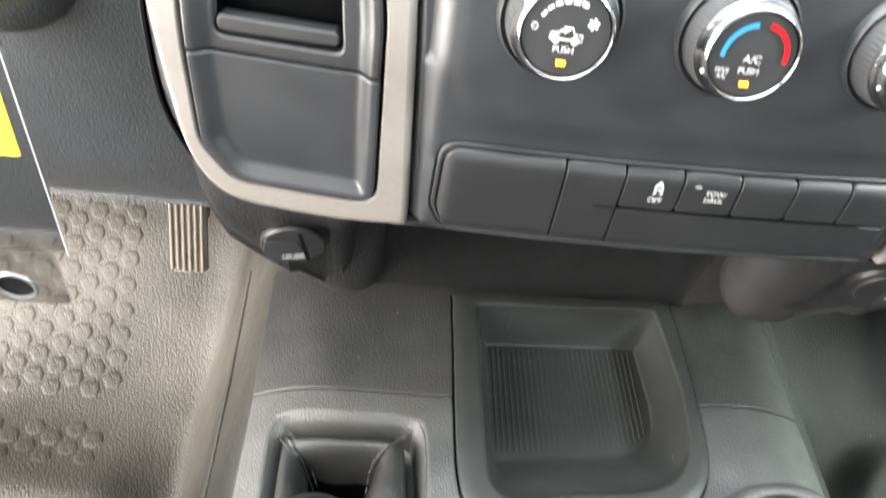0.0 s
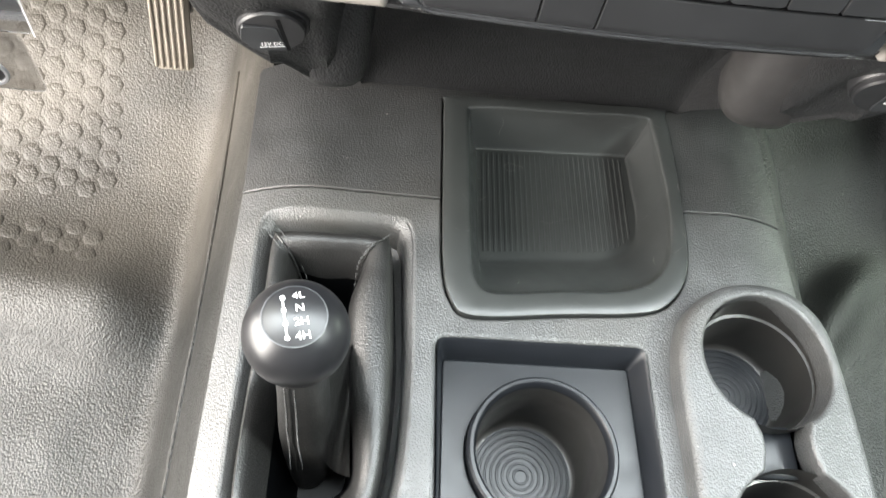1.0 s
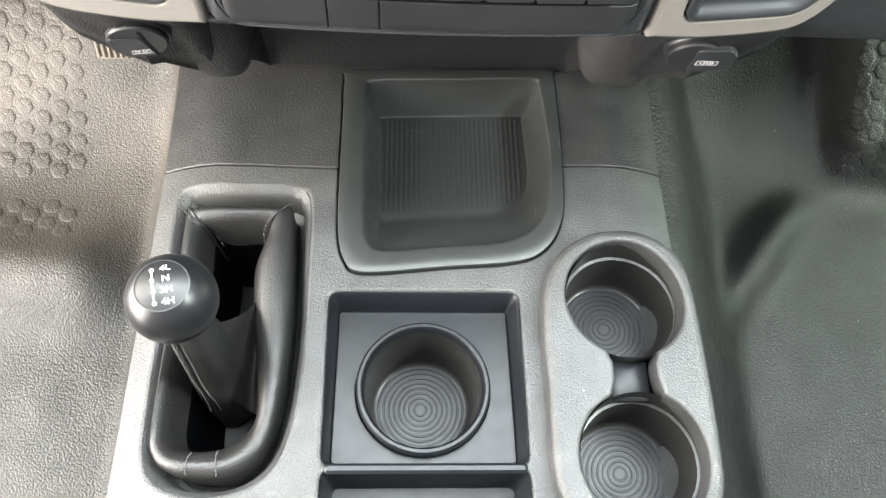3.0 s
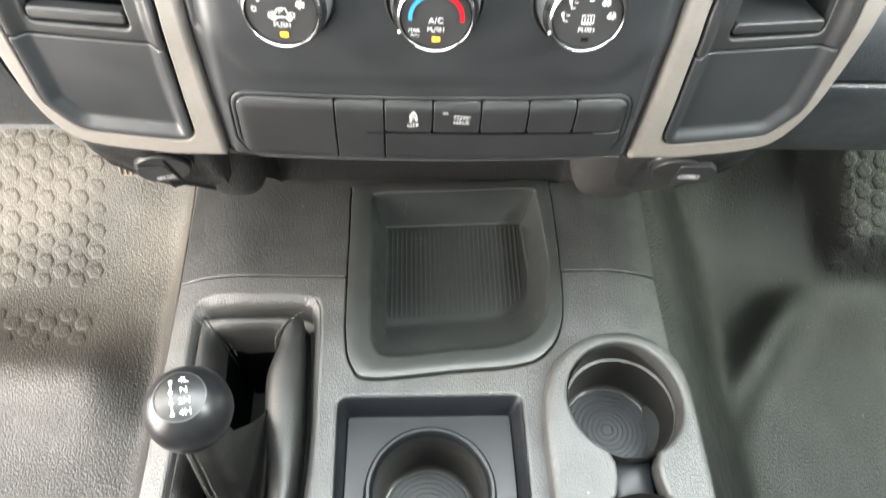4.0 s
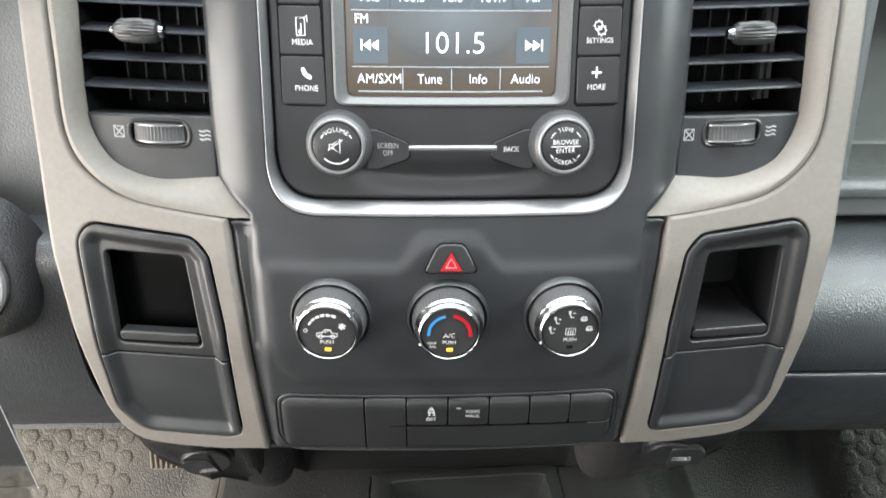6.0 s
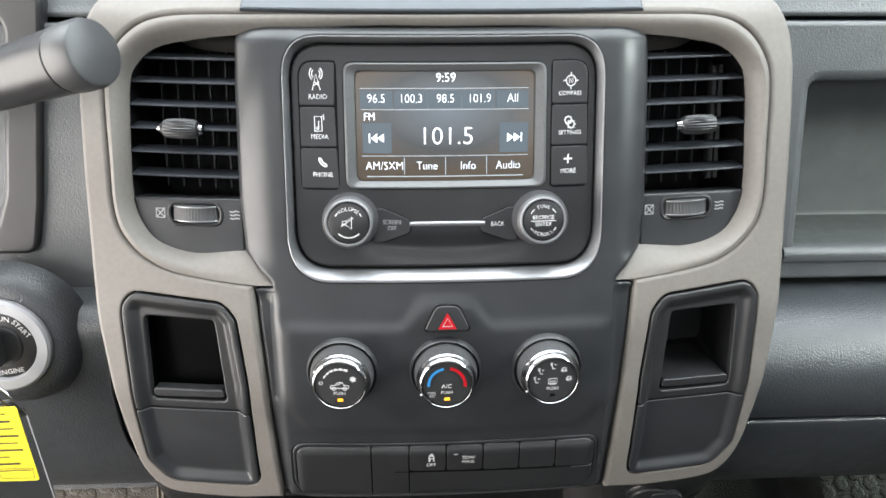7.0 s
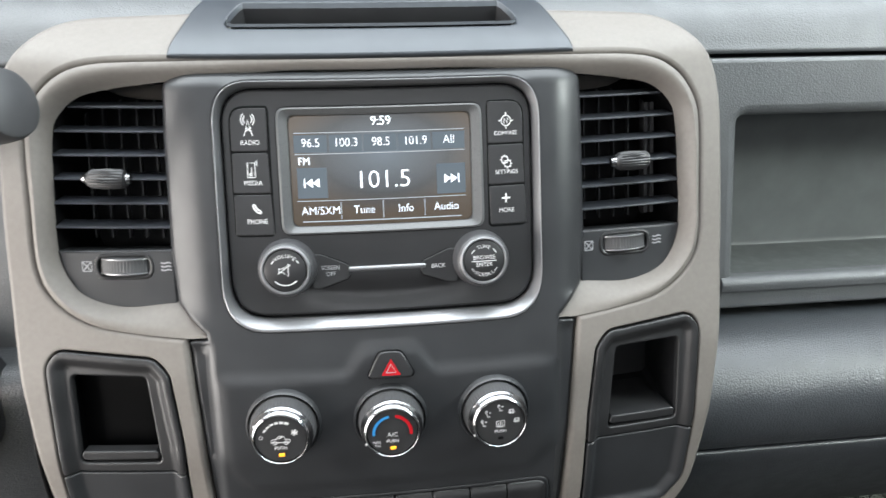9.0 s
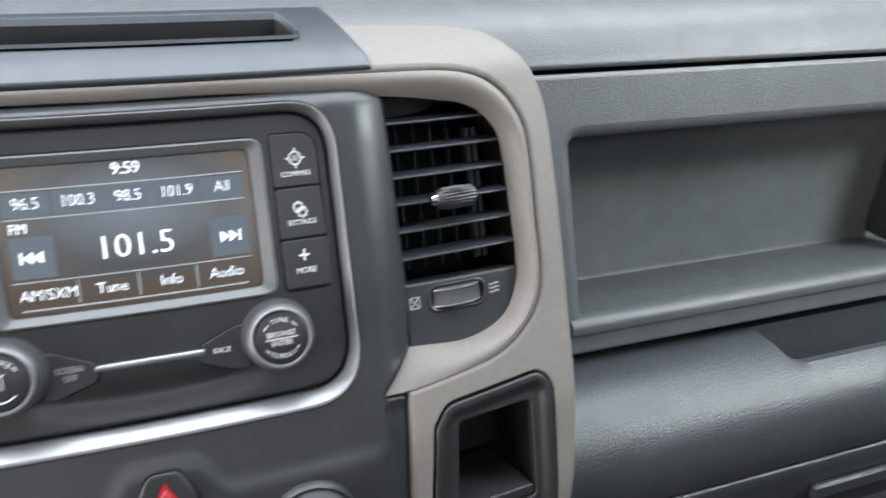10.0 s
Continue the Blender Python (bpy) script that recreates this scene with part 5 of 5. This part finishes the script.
# ---- floor ----


def smooth01(a, b, x):
    s = min(1, max(0, (x - a) / (b - a)))
    return s * s * (3 - 2 * s)


def floor_z(x, y):
    toe = 0.30 * max(0, y - 0.05) ** 1.0 * smooth01(0.05, 0.30, y) * 1.4 + 0.25 * max(0, y - 0.32)
    if x < 0:
        tunnel = 0.265 * (1 - smooth01(0.205, 0.335, -x)) ** 1.2 if x < -0.206 else 0.17
        z = 0.030 + toe + 0.034 * math.exp(-((y + 0.015 + 0.1 * (x + 0.45)) / 0.055) ** 2) * smooth01(0.30, 0.40, -x)
    else:
        tunnel = 0.280 * (1 - smooth01(0.205, 0.43, x)) ** 1.3 if x > 0.206 else 0.17
        ridge = 0.020 * math.exp(-(((x - 0.44) - 0.75 * (y - 0.02)) / 0.035) ** 2) * smooth01(-0.20, -0.02, y) * (1 - smooth01(0.05, 0.12, y))
        dip = 0.050 * smooth01(0.525, 0.56, x + 0.15 * (y - 0.2)) * smooth01(0.10, 0.16, y)
        z = 0.040 + toe + ridge + dip
    wave = 0.004 * noise.noise((x * 7, y * 7, 1.3)) + 0.0015 * noise.noise((x * 23, y * 23, 4.1))
    return max(z, 0.03 + tunnel) + 0.3 * min(max(z - 0.03, 0), tunnel) + wave


floor_rows = [[(x, y, floor_z(x, y)) for x in np.linspace(-0.93, 0.93, 187)] for y in np.linspace(-1.36, 0.62, 150)]
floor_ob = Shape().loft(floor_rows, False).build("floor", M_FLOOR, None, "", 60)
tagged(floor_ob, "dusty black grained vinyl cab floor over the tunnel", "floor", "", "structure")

# moulded hexagons in the vinyl
hex_sh = Shape()
rings = []
for r, h in ((0.0120, -0.0014), (0.0108, -0.0004), (0.0099, -0.0001), (0.0060, 0.0), (0.0010, 0.0)):
    rings.append([(r * math.cos(math.pi / 6 * k) * (1 if k % 2 == 0 else 0.866), r * math.sin(math.pi / 6 * k) * (1 if k % 2 == 0 else 0.866), h) for k in range(12)])
hex_sh.loft(rings, True, False, True)
hex_me = bpy.data.meshes.new("hexagon")
hex_me.from_pydata(hex_sh.v, [], hex_sh.f)
hex_me.materials.append(M_FLOOR)
shade(hex_me, 80)
random.seed(11)
for x0, x1, y0, y1, dy in ((-0.622, -0.422, 0.035, 0.395, 0.0245), (0.562, 0.760, 0.125, 0.345, 0.0220)):
    for col in range(int((x1 - x0) / 0.0218) + 1):
        for row in range(int((y1 - y0) / dy)):
            x, y = (x1 if x1 < 0 else x0) + (-0.0218 if x1 < 0 else 0.0218) * col, y0 + dy * (row + 0.5 * (col % 2))
            if x < 0 and 0.075 < y < 0.115:
                continue
            o = new("hexagon", hex_me)
            n = Vector((floor_z(x - 0.01, y) - floor_z(x + 0.01, y), floor_z(x, y - 0.01) - floor_z(x, y + 0.01), 0.02)).normalized()
            o.matrix_world = Matrix.Translation((x, y, floor_z(x, y) + 0.0012 + random.uniform(-0.0003, 0.0001))) @ n.to_track_quat("Z", "Y").to_matrix().to_4x4() @ pose(0, 0, 0, 0, 0, random.uniform(-3, 3))
            o.parent = floor_ob

# moulded welt in the vinyl beside the tunnel
welt = [(-0.266, 0.20), (-0.2655, 0.16), (-0.264, 0.105), (-0.262, 0.054), (-0.262, -0.02), (-0.264, -0.12), (-0.268, -0.28), (-0.270, -0.45)]
tube([Vector((x, y, floor_z(x, y) + 0.0004)) for x, y in spline(welt, 5)], 0.0032).build("welt", M_FLOOR, floor_ob, "raised vinyl welt")

# pedal
ped = thing("accelerator_pedal", (-0.315, 0.17, 0.10), "dusty ribbed rubber accelerator pedal", "pedal")
pm = look((-0.315, 0.170, 0.262), (-0.315, 0.6, 0.05))
Shape().box(pm @ Matrix.Translation((0, 0, -0.006)), 0.036, 0.084, 0.012, 0.004).build("pad", M_PEDAL, ped)
for k in range(6):
    Shape().box(pm @ Matrix.Translation((-0.0145 + 0.0058 * k, 0, 0.001)), 0.0028, 0.076, 0.004, 0.001).build("rib", M_PEDAL, ped)
Shape().box(Matrix.Translation((-0.315, 0.26, 0.26)) @ pose(0, 0, 0, -50), 0.012, 0.012, 0.10, 0.003).build("arm", M_DARK, ped)

# ---- floor console ----


def top_z(x, y):
    drop = 0.020 * (max(0, abs(x) - 0.150) / 0.062) ** 2
    return 0.3375 - 0.065 * y - drop


def deck(x, y, h=0.0):
    n = Vector(((0.04 * max(0, abs(x) - 0.15) / 0.062**2) * (1 if x > 0 else -1), 0.065, 1)).normalized()
    return Vector((x, y, top_z(x, y))) + n * h


con = thing("floor_console", (0, -0.1, 0.02), "black grained plastic floor console with trays and cup holders", "console")
TRAY_O = [tuple(p) for p in spline(mm([(-66, 58), (-58, 66), (30, 70), (114, 74), (121, 66), (122, 20), (121, -34), (117, -78), (104, -104), (80, -118), (20, -124), (-43, -129.5), (-59, -118), (-65, -90), (-66, -30), (-66, 20)]), 5, True)]
TRAY_I = [tuple(p) for p in spline(mm([(-44, 47), (-36, 56), (30, 59), (98, 62), (106, 52), (109, 15), (110, -20), (106, -62), (91, -88), (64, -100), (20, -104), (-25, -108.5), (-39, -101), (-43, -77), (-44, -30), (-44, 15)]), 5, True)]
TRAY_F = [tuple(p) for p in spline(mm([(-32, 38), (-29, 41.5), (30, 44.5), (90, 47), (94.5, 43), (96, 15), (97, -13), (91, -36), (73, -48), (50, -52), (20, -54), (-27, -58), (-31, -54), (-32, -45), (-32, -20), (-32, 15)]), 5, True)]
POCKET = [tuple(p) for p in spline(mm([(-193, -64), (-182, -53.5), (-140, -54), (-99, -55), (-88, -66), (-86, -125), (-85.5, -187), (-91, -250), (-108, -281), (-145, -291), (-177, -283), (-190, -262), (-192, -220), (-192, -174), (-192.5, -120)]), 5, True)]
CUPBOX = rounded(mm([(-67, -144.5), (76, -143.5), (77, -272), (-66, -272)]), 0.007, 5)
BEZ = [tuple(p) for p in spline(mm([(91, -170), (96, -137), (108, -115), (130, -100), (156, -95), (182, -99), (202, -114), (210, -139), (212, -190), (212, -262), (208, -295), (192, -318), (156, -327), (118, -318), (97, -298), (91, -270), (91.5, -220)]), 5, True)]
DRAWER = rounded(mm([(-66, -276), (77, -276), (78, -392), (-68, -392)]), 0.006, 4)
bez_hole = [tuple(p) for p in inset(even(BEZ, 0.005), 0.004)]
rear_rim = [p for p in TRAY_O[::-1] if p[1] < (-0.036 if p[0] < 0 else -0.030)]
front_rim = [p for p in TRAY_O if p[1] > (-0.031 if p[0] < 0 else -0.025)]
start = next(i for i, p in enumerate(front_rim) if p[0] < -0.06 and p[1] < 0.05 and i > 10)
front_rim = front_rim[start:] + front_rim[:start]
first = next(i for i, p in enumerate(rear_rim) if p[0] < -0.06)
rear_rim = rear_rim[first:] + rear_rim[:first]
body_o = mm([(-214, -31), (-66, -34.0)]) + rear_rim + mm([(121.5, -27.6), (212.2, -24.5), (214.5, -406), (206, -422), (-206, -422), (-214.5, -406)])
sheet(Shape(), deck, body_o, [POCKET, CUPBOX, bez_hole, DRAWER], 0.006, 0.0016, 0.30, 0.004, 0.012).build("body", M_CONSOLE, con)
cover_o = mm([(-216, 96), (-218, 93), (-214, -30.4), (-66, -33.4)]) + front_rim + mm([(121.7, -27.0), (212.2, -23.9), (218, 93), (216, 96)])
sheet(Shape(), deck, cover_o, [], 0.006, 0.0012, 0.30).build("front_cover", M_COVER_SHADED, con, "black front cover with the dash's shade in its colour")

# open tray insert
tray = thing("storage_tray", (0.02, -0.03, 0.30), "square black rubber tray with a ribbed floor and scratches", "tray")


def blend(a, b, s):
    return [(p[0] + (q[0] - p[0]) * s, p[1] + (q[1] - p[1]) * s) for p, q in zip(a, b)]


rings = [[deck(*p, h) for p in blend(TRAY_O, TRAY_I, s)] for s, h in ((0.05, -0.010), (0.05, 0.0014), (0.065, 0.0024), (0.10, 0.0028), (0.45, 0.0028), (0.82, 0.0027), (0.90, 0.0023), (0.95, 0.0014), (0.98, 0.0), (1.0, -0.0020))]
rings += [[deck(*p, h) for p in blend(TRAY_I, TRAY_F, s)] for s, h in ((0.10, -0.0068), (0.28, -0.0135), (0.78, -0.0312), (0.85, -0.0335), (0.90, -0.0343), (0.94, -0.0345), (1.0, -0.0345))]
Shape().loft(rings, True, False, True).build("moulding", M_TRAY, tray)
ribs = Shape()
floor_loop = np.array(TRAY_F)
for x in np.arange(-0.0285, 0.094, 0.0044):
    ys = [p[1] for p in TRAY_F]
    col = np.stack([np.full(240, x), np.linspace(min(ys), max(ys), 240)], 1)
    ok = col[inside(col, floor_loop)]
    if len(ok) > 8:
        a, b = ok[0, 1] + 0.002, ok[-1, 1] - 0.002
        rib = [[deck(x + dx, y, -0.0345 + h) for dx, h in ((-0.0013, -0.0002), (-0.0007, 0.0005), (0.0007, 0.0005), (0.0013, -0.0002))] for y in (a, b)]
        ribs.loft(rib, False)
ribs.build("ribs", M_TRAY, tray)["kind"] = "stuff"

# single cup holder in its square well
single = thing("cup_holder", (0.004, -0.215, 0.27), "square black tray with one round cup well", "cup holder", "cup holders")
CUPF = rounded(mm([(-61, -152.5), (69.5, -152), (72, -268.5), (-62, -268.5)]), 0.003, 5)
circle = [(0.004 + 0.0500 * math.cos(a), -0.215 + 0.0485 * math.sin(a)) for a in np.linspace(0, 2 * math.pi, 56, endpoint=False)]
sheet(Shape(), lambda x, y, h: deck(x, y, h - 0.019), CUPF, [circle], 0.005, 0.001, 0.003).build("well_floor", M_CUP, single)
Shape().loft([[deck(a, b, 0.0006) for a, b in CUPBOX], [deck(a, b, -0.0015) for a, b in blend(CUPBOX, CUPF, 0.25)], [deck(a, b, -0.0175) for a, b in blend(CUPBOX, CUPF, 0.85)], [deck(a, b, -0.0198) for a, b in CUPF]]).build("well_wall", M_CUP, single)


def cup(parent, cx, cy, r, z_rim, z_floor, r_floor, rim_part=True, stepped=True):
    m = Matrix.Translation((cx, cy, 0)) @ pose(0, 0, 0, -3.7)
    m = Matrix.Translation((cx, cy, z_rim)) @ pose(0, 0, 0, -3.7)
    d = z_floor - z_rim
    if rim_part:
        Shape().turn(m, [(r, -0.016), (r, 0.001), (r - 0.0015, 0.0026), (r - 0.0036, 0.0026), (r - 0.0052, 0.0008), (r - 0.006, -0.006)], 64, cap=False).build("rim", M_CUP, parent)
    w = r - 0.006 if rim_part else r
    mid_rows = [(w - 0.0008, d * 0.35), (w - 0.003, d * 0.36)] if stepped else [(w - 0.001, d * 0.3)]
    Shape().turn(m, [(w, -0.004)] + mid_rows + [(r_floor + 0.002, d + 0.004), (r_floor, d + 0.0008), (r_floor - 0.002, d)], 64, cap=False).build("cup_wall", M_CUPWALL_LIT, parent)
    prof = [(r_floor, d)]
    q = r_floor - 0.003
    while q > 0.004:
        prof += [(q, d), (q - 0.0006, d + 0.0005), (q - 0.0014, d + 0.0005), (q - 0.0020, d)]
        q -= 0.0042
    prof.append((0.0, d))
    Shape().turn(m, prof, 64, cap=False).build("ringed_floor", M_CUP, parent)


cup(single, 0.004, -0.215, 0.0495, 0.3410, 0.272, 0.0385, True, False)

# double cup holder
double = thing("cup_holder", (0.156, -0.21, 0.29), "raised black double cup holder with a notch between the wells", "cup holder", "cup holders")


def bezel_map(x, y, h=0.0):
    return Vector((x, y, 0.3665 - 0.055 * (y + 0.15) - 0.006 * smooth01(0.165, 0.212, x) + h))


hole = []
c1, c2, rc = (0.1555, -0.1515), (0.1555, -0.2685), 0.0460
hole += arc(*c1, rc, -65, 245, 40)
hole += [(0.1400, -0.2030), (0.1398, -0.2140)]
hole += arc(*c2, rc, 115, 425, 40)
hole += [(0.1715, -0.2140), (0.1710, -0.2030)]
sheet(Shape(), bezel_map, BEZ, [hole], 0.0045, 0.006, 0.040, 0.003, 0.020).build("bezel", M_CONSOLE, double)
for c in (c1, c2):
    cup(double, c[0] + 0.002, c[1], 0.0462, 0.362 - 0.055 * (c[1] + 0.15), 0.292 - 0.05 * (c[1] + 0.15), 0.0385, False)
Shape().box(Matrix.Translation((0.1557, -0.210, 0.3455)) @ pose(0, 0, 0, -3), 0.031, 0.034, 0.008, 0.002).build("notch_floor", M_CUP, double)

# drawer well behind the cup tray
drw = thing("console_bin", (0.005, -0.33, 0.30), "shallow black bin behind the cup tray", "bin")
DR_F = [(0.005 + (p[0] - 0.005) * 0.93, -0.334 + (p[1] + 0.334) * 0.90) for p in DRAWER]
Shape().loft([[deck(a, b, 0.0) for a, b in DRAWER], [deck(a, b, -0.004) for a, b in blend(DRAWER, DR_F, 0.2)], [deck(a, b, -0.040) for a, b in DR_F]], True, False, True).build("well", M_CUP, drw)
Shape().box(Matrix.Translation((0.006, -0.2745, 0.3545)) @ pose(0, 0, 0, -3.7), 0.140, 0.007, 0.006, 0.002).build("front_edge", M_CUP, drw)

# transfer case lever with its boot
boot = thing("shift_boot", (-0.14, -0.17, 0.30), "black leather shift boot with stitched corners", "shift boot")
BOOT_O = [tuple(p) for p in spline(mm([(-184.5, -76), (-178, -70), (-142, -70), (-107, -70), (-100.5, -76), (-97, -120), (-95, -169), (-97.5, -226), (-106, -262), (-125, -279.5), (-145, -281), (-166, -278), (-181, -268), (-185.5, -248), (-185.5, -185), (-185, -120)]), 5, True)]
BOOT_I = [tuple(p) for p in spline(mm([(-172, -92), (-166, -87), (-144, -86), (-124, -86), (-119, -91), (-127, -122), (-123, -168), (-115, -222), (-117, -246), (-130, -258), (-146, -261), (-164, -261), (-174, -253), (-178, -235), (-177, -185), (-171, -130)]), 5, True)]
cx, cy = -0.1405, -0.172


def boot_ring(s, h, shrink=1.0, wob=0.0):
    out = []
    for i, (x, y) in enumerate(blend(BOOT_O, BOOT_I, s)):
        a = 2 * math.pi * i / len(BOOT_O)
        k = shrink * (1 + wob * math.sin(3 * a + 1.2) + wob * 0.6 * math.sin(7 * a))
        out.append(deck(-0.147 + (x + 0.147) * k, -0.172 + (y + 0.172) * k, h))
    return out


rings = [boot_ring(0, -0.035), boot_ring(0, -0.008), boot_ring(0.04, -0.001), boot_ring(0.18, 0.0035), boot_ring(0.42, 0.0050), boot_ring(0.68, 0.0030), boot_ring(0.88, -0.002), boot_ring(1.0, -0.010, 0.99, 0.01),
         boot_ring(1.0, -0.028, 0.95, 0.03), boot_ring(1.0, -0.055, 0.90, 0.04), boot_ring(1.0, -0.075, 0.80, 0.03)]
Shape().loft(rings[:9]).build("boot", M_LEATHER, boot, "", 70)
# near-black lining: the shade deep in the boot is put into its colour
Shape().loft([rings[8], boot_ring(1.0, -0.045, 0.90, 0.04), boot_ring(1.0, -0.085, 0.80, 0.03)], True, False, True).build("throat", M_HOLLOW, boot, "", 70)


def by_angle(loop, grow=0.0):
    """The loop as 96 points at even angles about the boot's middle."""
    p = np.array([(x - cx, y - cy) for x, y in loop])
    ang = np.unwrap(np.arctan2(p[:, 1], p[:, 0]))
    if ang[-1] < ang[0]:
        p, ang = p[::-1], ang[::-1]
    ang3 = np.r_[ang - 2 * np.pi, ang, ang + 2 * np.pi]
    rad3 = np.tile(np.hypot(p[:, 0], p[:, 1]), 3) + grow
    out = []
    for t in np.linspace(0, 2 * np.pi, 96, endpoint=False):
        r = float(np.interp(t, ang3, rad3))
        out.append((cx + r * math.cos(t), cy + r * math.sin(t)))
    return out


edge_o, edge_i = by_angle(POCKET, 0.0015), by_angle(BOOT_O, 0.0022)
Shape().loft([[deck(*p, -0.0006) for p in edge_o], [deck(*p, -0.0030) for p in blend(edge_o, edge_i, 0.22)], [deck(*p, -0.0075) for p in blend(edge_o, edge_i, 0.42)], [deck(*p, -0.030) for p in blend(edge_o, edge_i, 0.46)], [deck(*p, -0.034) for p in edge_i]]).build("socket", M_CONSOLE, boot, "bevelled console edge round the boot")
# near-black pan added so that the gap round the boot stays dark
sheet(Shape(), lambda x, y, h: deck(x, y, h - 0.033), POCKET, [blend(BOOT_O, BOOT_I, 0.5)], 0.01, 0.0005, 0.001).build("gap_shade_pan", M_VOID, boot)

# stitched seams that run over the rolled rim into the boot
def boot_seam(i, side, dashed=False):
    steps = ((0.10, 0.0030, 1.0), (0.22, 0.0046, 1.0), (0.42, 0.0056, 1.0), (0.58, 0.0048, 1.0), (0.72, 0.0030, 1.0), (0.88, -0.0012, 1.0), (1.0, -0.0094, 0.985), (1.0, -0.028, 0.945), (1.0, -0.050, 0.905))
    pts = []
    for s, h, k in steps:
        ring = boot_ring(s, h, k)
        pts.append(ring[i].lerp(ring[(i + 1) % len(ring)], 0.5) + Vector((side * 0.5, side * 0.4, 0)))
    return [Vector(p) for p in spline(pts, 4)]


for i in (2, 17):
    tube(boot_seam(i, 0.0), 0.0007).build("seam_welt", M_LEATHER, boot)
    for side in (-0.006, 0.006):
        cord = Shape()
        line = boot_seam(i, side)
        for k in range(0, len(line) - 1, 2):
            tube(line[k:k + 2], 0.0005, cord)
        cord.build("stitching", M_THREAD, boot)
cord = Shape()
for i in (47, 52):
    line = boot_seam(i, 0.0)[:22]
    for k in range(0, len(line) - 1, 2):
        tube(line[k:k + 2], 0.0005, cord)
cord.build("stitching", M_THREAD, boot)

lever = thing("transfer_case_lever", (-0.15, -0.21, 0.29), "black ball-topped transfer case lever with white markings", "gear lever")
ball_c = Vector((-0.149, -0.187, 0.456))
foot = Vector((-0.151, -0.214, 0.305))
ax = (ball_c - foot).normalized()
ax = (ax + Vector((-0.01, -0.16, 0))).normalized()
bx = Vector((0, 1, 0)).cross(ax).normalized()
bq = Matrix((bx, ax.cross(bx), ax)).transposed().to_4x4() @ pose(0, 0, 0, 0, 0, 13)
bmx = Matrix.Translation(ball_c) @ bq
prof = [(0.012, -0.034), (0.0125, -0.0265)] + [(0.0268 * math.cos(t), 0.0268 * math.sin(t)) for t in np.linspace(-1.05, 0.93, 20)]
prof += [(0.0155, 0.0219), (0.0150, 0.0222), (0.0, 0.0246)]
Shape().turn(bmx, prof, 64).build("ball", M_BALL, lever)
Shape().turn(bmx, [(0.0156, 0.0216), (0.0158, 0.0224), (0.0150, 0.0226)], 64, cap=False).build("ring", M_PANEL, lever)


def ball_map(a, b, h):
    r = math.hypot(a, b)
    return bmx @ Vector((a, b, 0.0246 - 0.0024 * (r / 0.015) ** 2 + h))


for i, body in enumerate(("4L", "N", "2H", "4H")):
    lettering(body, ball_map, 0.0030, 0.0098 - 0.0068 * i, 0.0036, 0.0003, M_PRINT, lever, bold=0.01, squeeze=1.15)
strokes([[(-0.0045, 0.0098), (-0.0045, -0.0106)]], 0.0009, ball_map, 0.0003, M_PRINT, lever)
for i in range(4):
    Shape().turn(Matrix.Translation(ball_map(-0.0045, 0.0098 - 0.0068 * i, 0.0001)) @ bq, [(0.0013, 0), (0.0, 0.0003)], 12).build("dot", M_PRINT, lever)
SLEEVE = [(0.270, -0.146, -0.196, 0.0185, 0.036), (0.300, -0.1465, -0.197, 0.0175, 0.031), (0.328, -0.1475, -0.197, 0.0164, 0.0265), (0.352, -0.148, -0.197, 0.0155, 0.0230), (0.376, -0.148, -0.196, 0.0147, 0.0202), (0.398, -0.148, -0.1945, 0.0138, 0.0172), (0.420, -0.1485, -0.1925, 0.0130, 0.0145), (0.432, -0.149, -0.1915, 0.0125, 0.0125), (0.434, -0.149, -0.191, 0.0105, 0.0105)]


def sleeve_point(z, a, out=0.0):
    """A point of the leather sleeve at height z and angle a"""
    mx, my, rx, ry = (float(np.interp(z, [r[0] for r in SLEEVE], [r[k] for r in SLEEVE])) for k in (1, 2, 3, 4))
    fold = 1 + 0.05 * math.sin(5 * a + 60 * z) * min(1, max(0, (0.385 - z) / 0.05))
    return Vector((mx + (rx * fold + out) * math.copysign(abs(math.cos(a)) ** 0.7, math.cos(a)), my + (ry * fold + out) * math.copysign(abs(math.sin(a)) ** 0.7, math.sin(a)), z))


levels = list(np.linspace(0.270, 0.430, 22)) + [0.432, 0.434]
Shape().loft([[sleeve_point(z, a) for a in np.linspace(0, 2 * math.pi, 48, endpoint=False)] for z in levels]).build("sleeve", M_LEATHER, lever, "stitched leather sleeve", 60)
# folded web of leather between the sleeve and the rim
near, far = [], []
for k in np.linspace(0, 1, 13):
    near.append(sleeve_point(0.396 - 0.085 * k, 0.55 - 1.45 * k, -0.001))
    far.append(Vector((-0.1175 - 0.003 * math.sin(3.1 * k), -0.140 - 0.092 * k, 0.338 - 0.022 * k)))
web = []
for m in np.linspace(0, 1, 9):
    web.append([a.lerp(b, m) + Vector((0, 0, -0.014 * math.sin(math.pi * m))) for a, b in zip(near, far)])
Shape().loft(web, False).build("web", M_LEATHER, lever, "folded leather web", 70)
for a, kind in ((-1.98, "seam_stitches"), (-1.80, "seam_welt"), (-1.62, "seam_stitches")):
    line = [sleeve_point(z, a, 0.0003) for z in np.linspace(0.305, 0.424, 61)]
    if kind == "seam_welt":
        tube(line, 0.0008).build(kind, M_LEATHER, lever)
    else:
        cord = Shape()
        for k in range(0, 60, 2):
            tube(line[k:k + 2], 0.0005, cord)
        cord.build(kind, M_THREAD, lever)
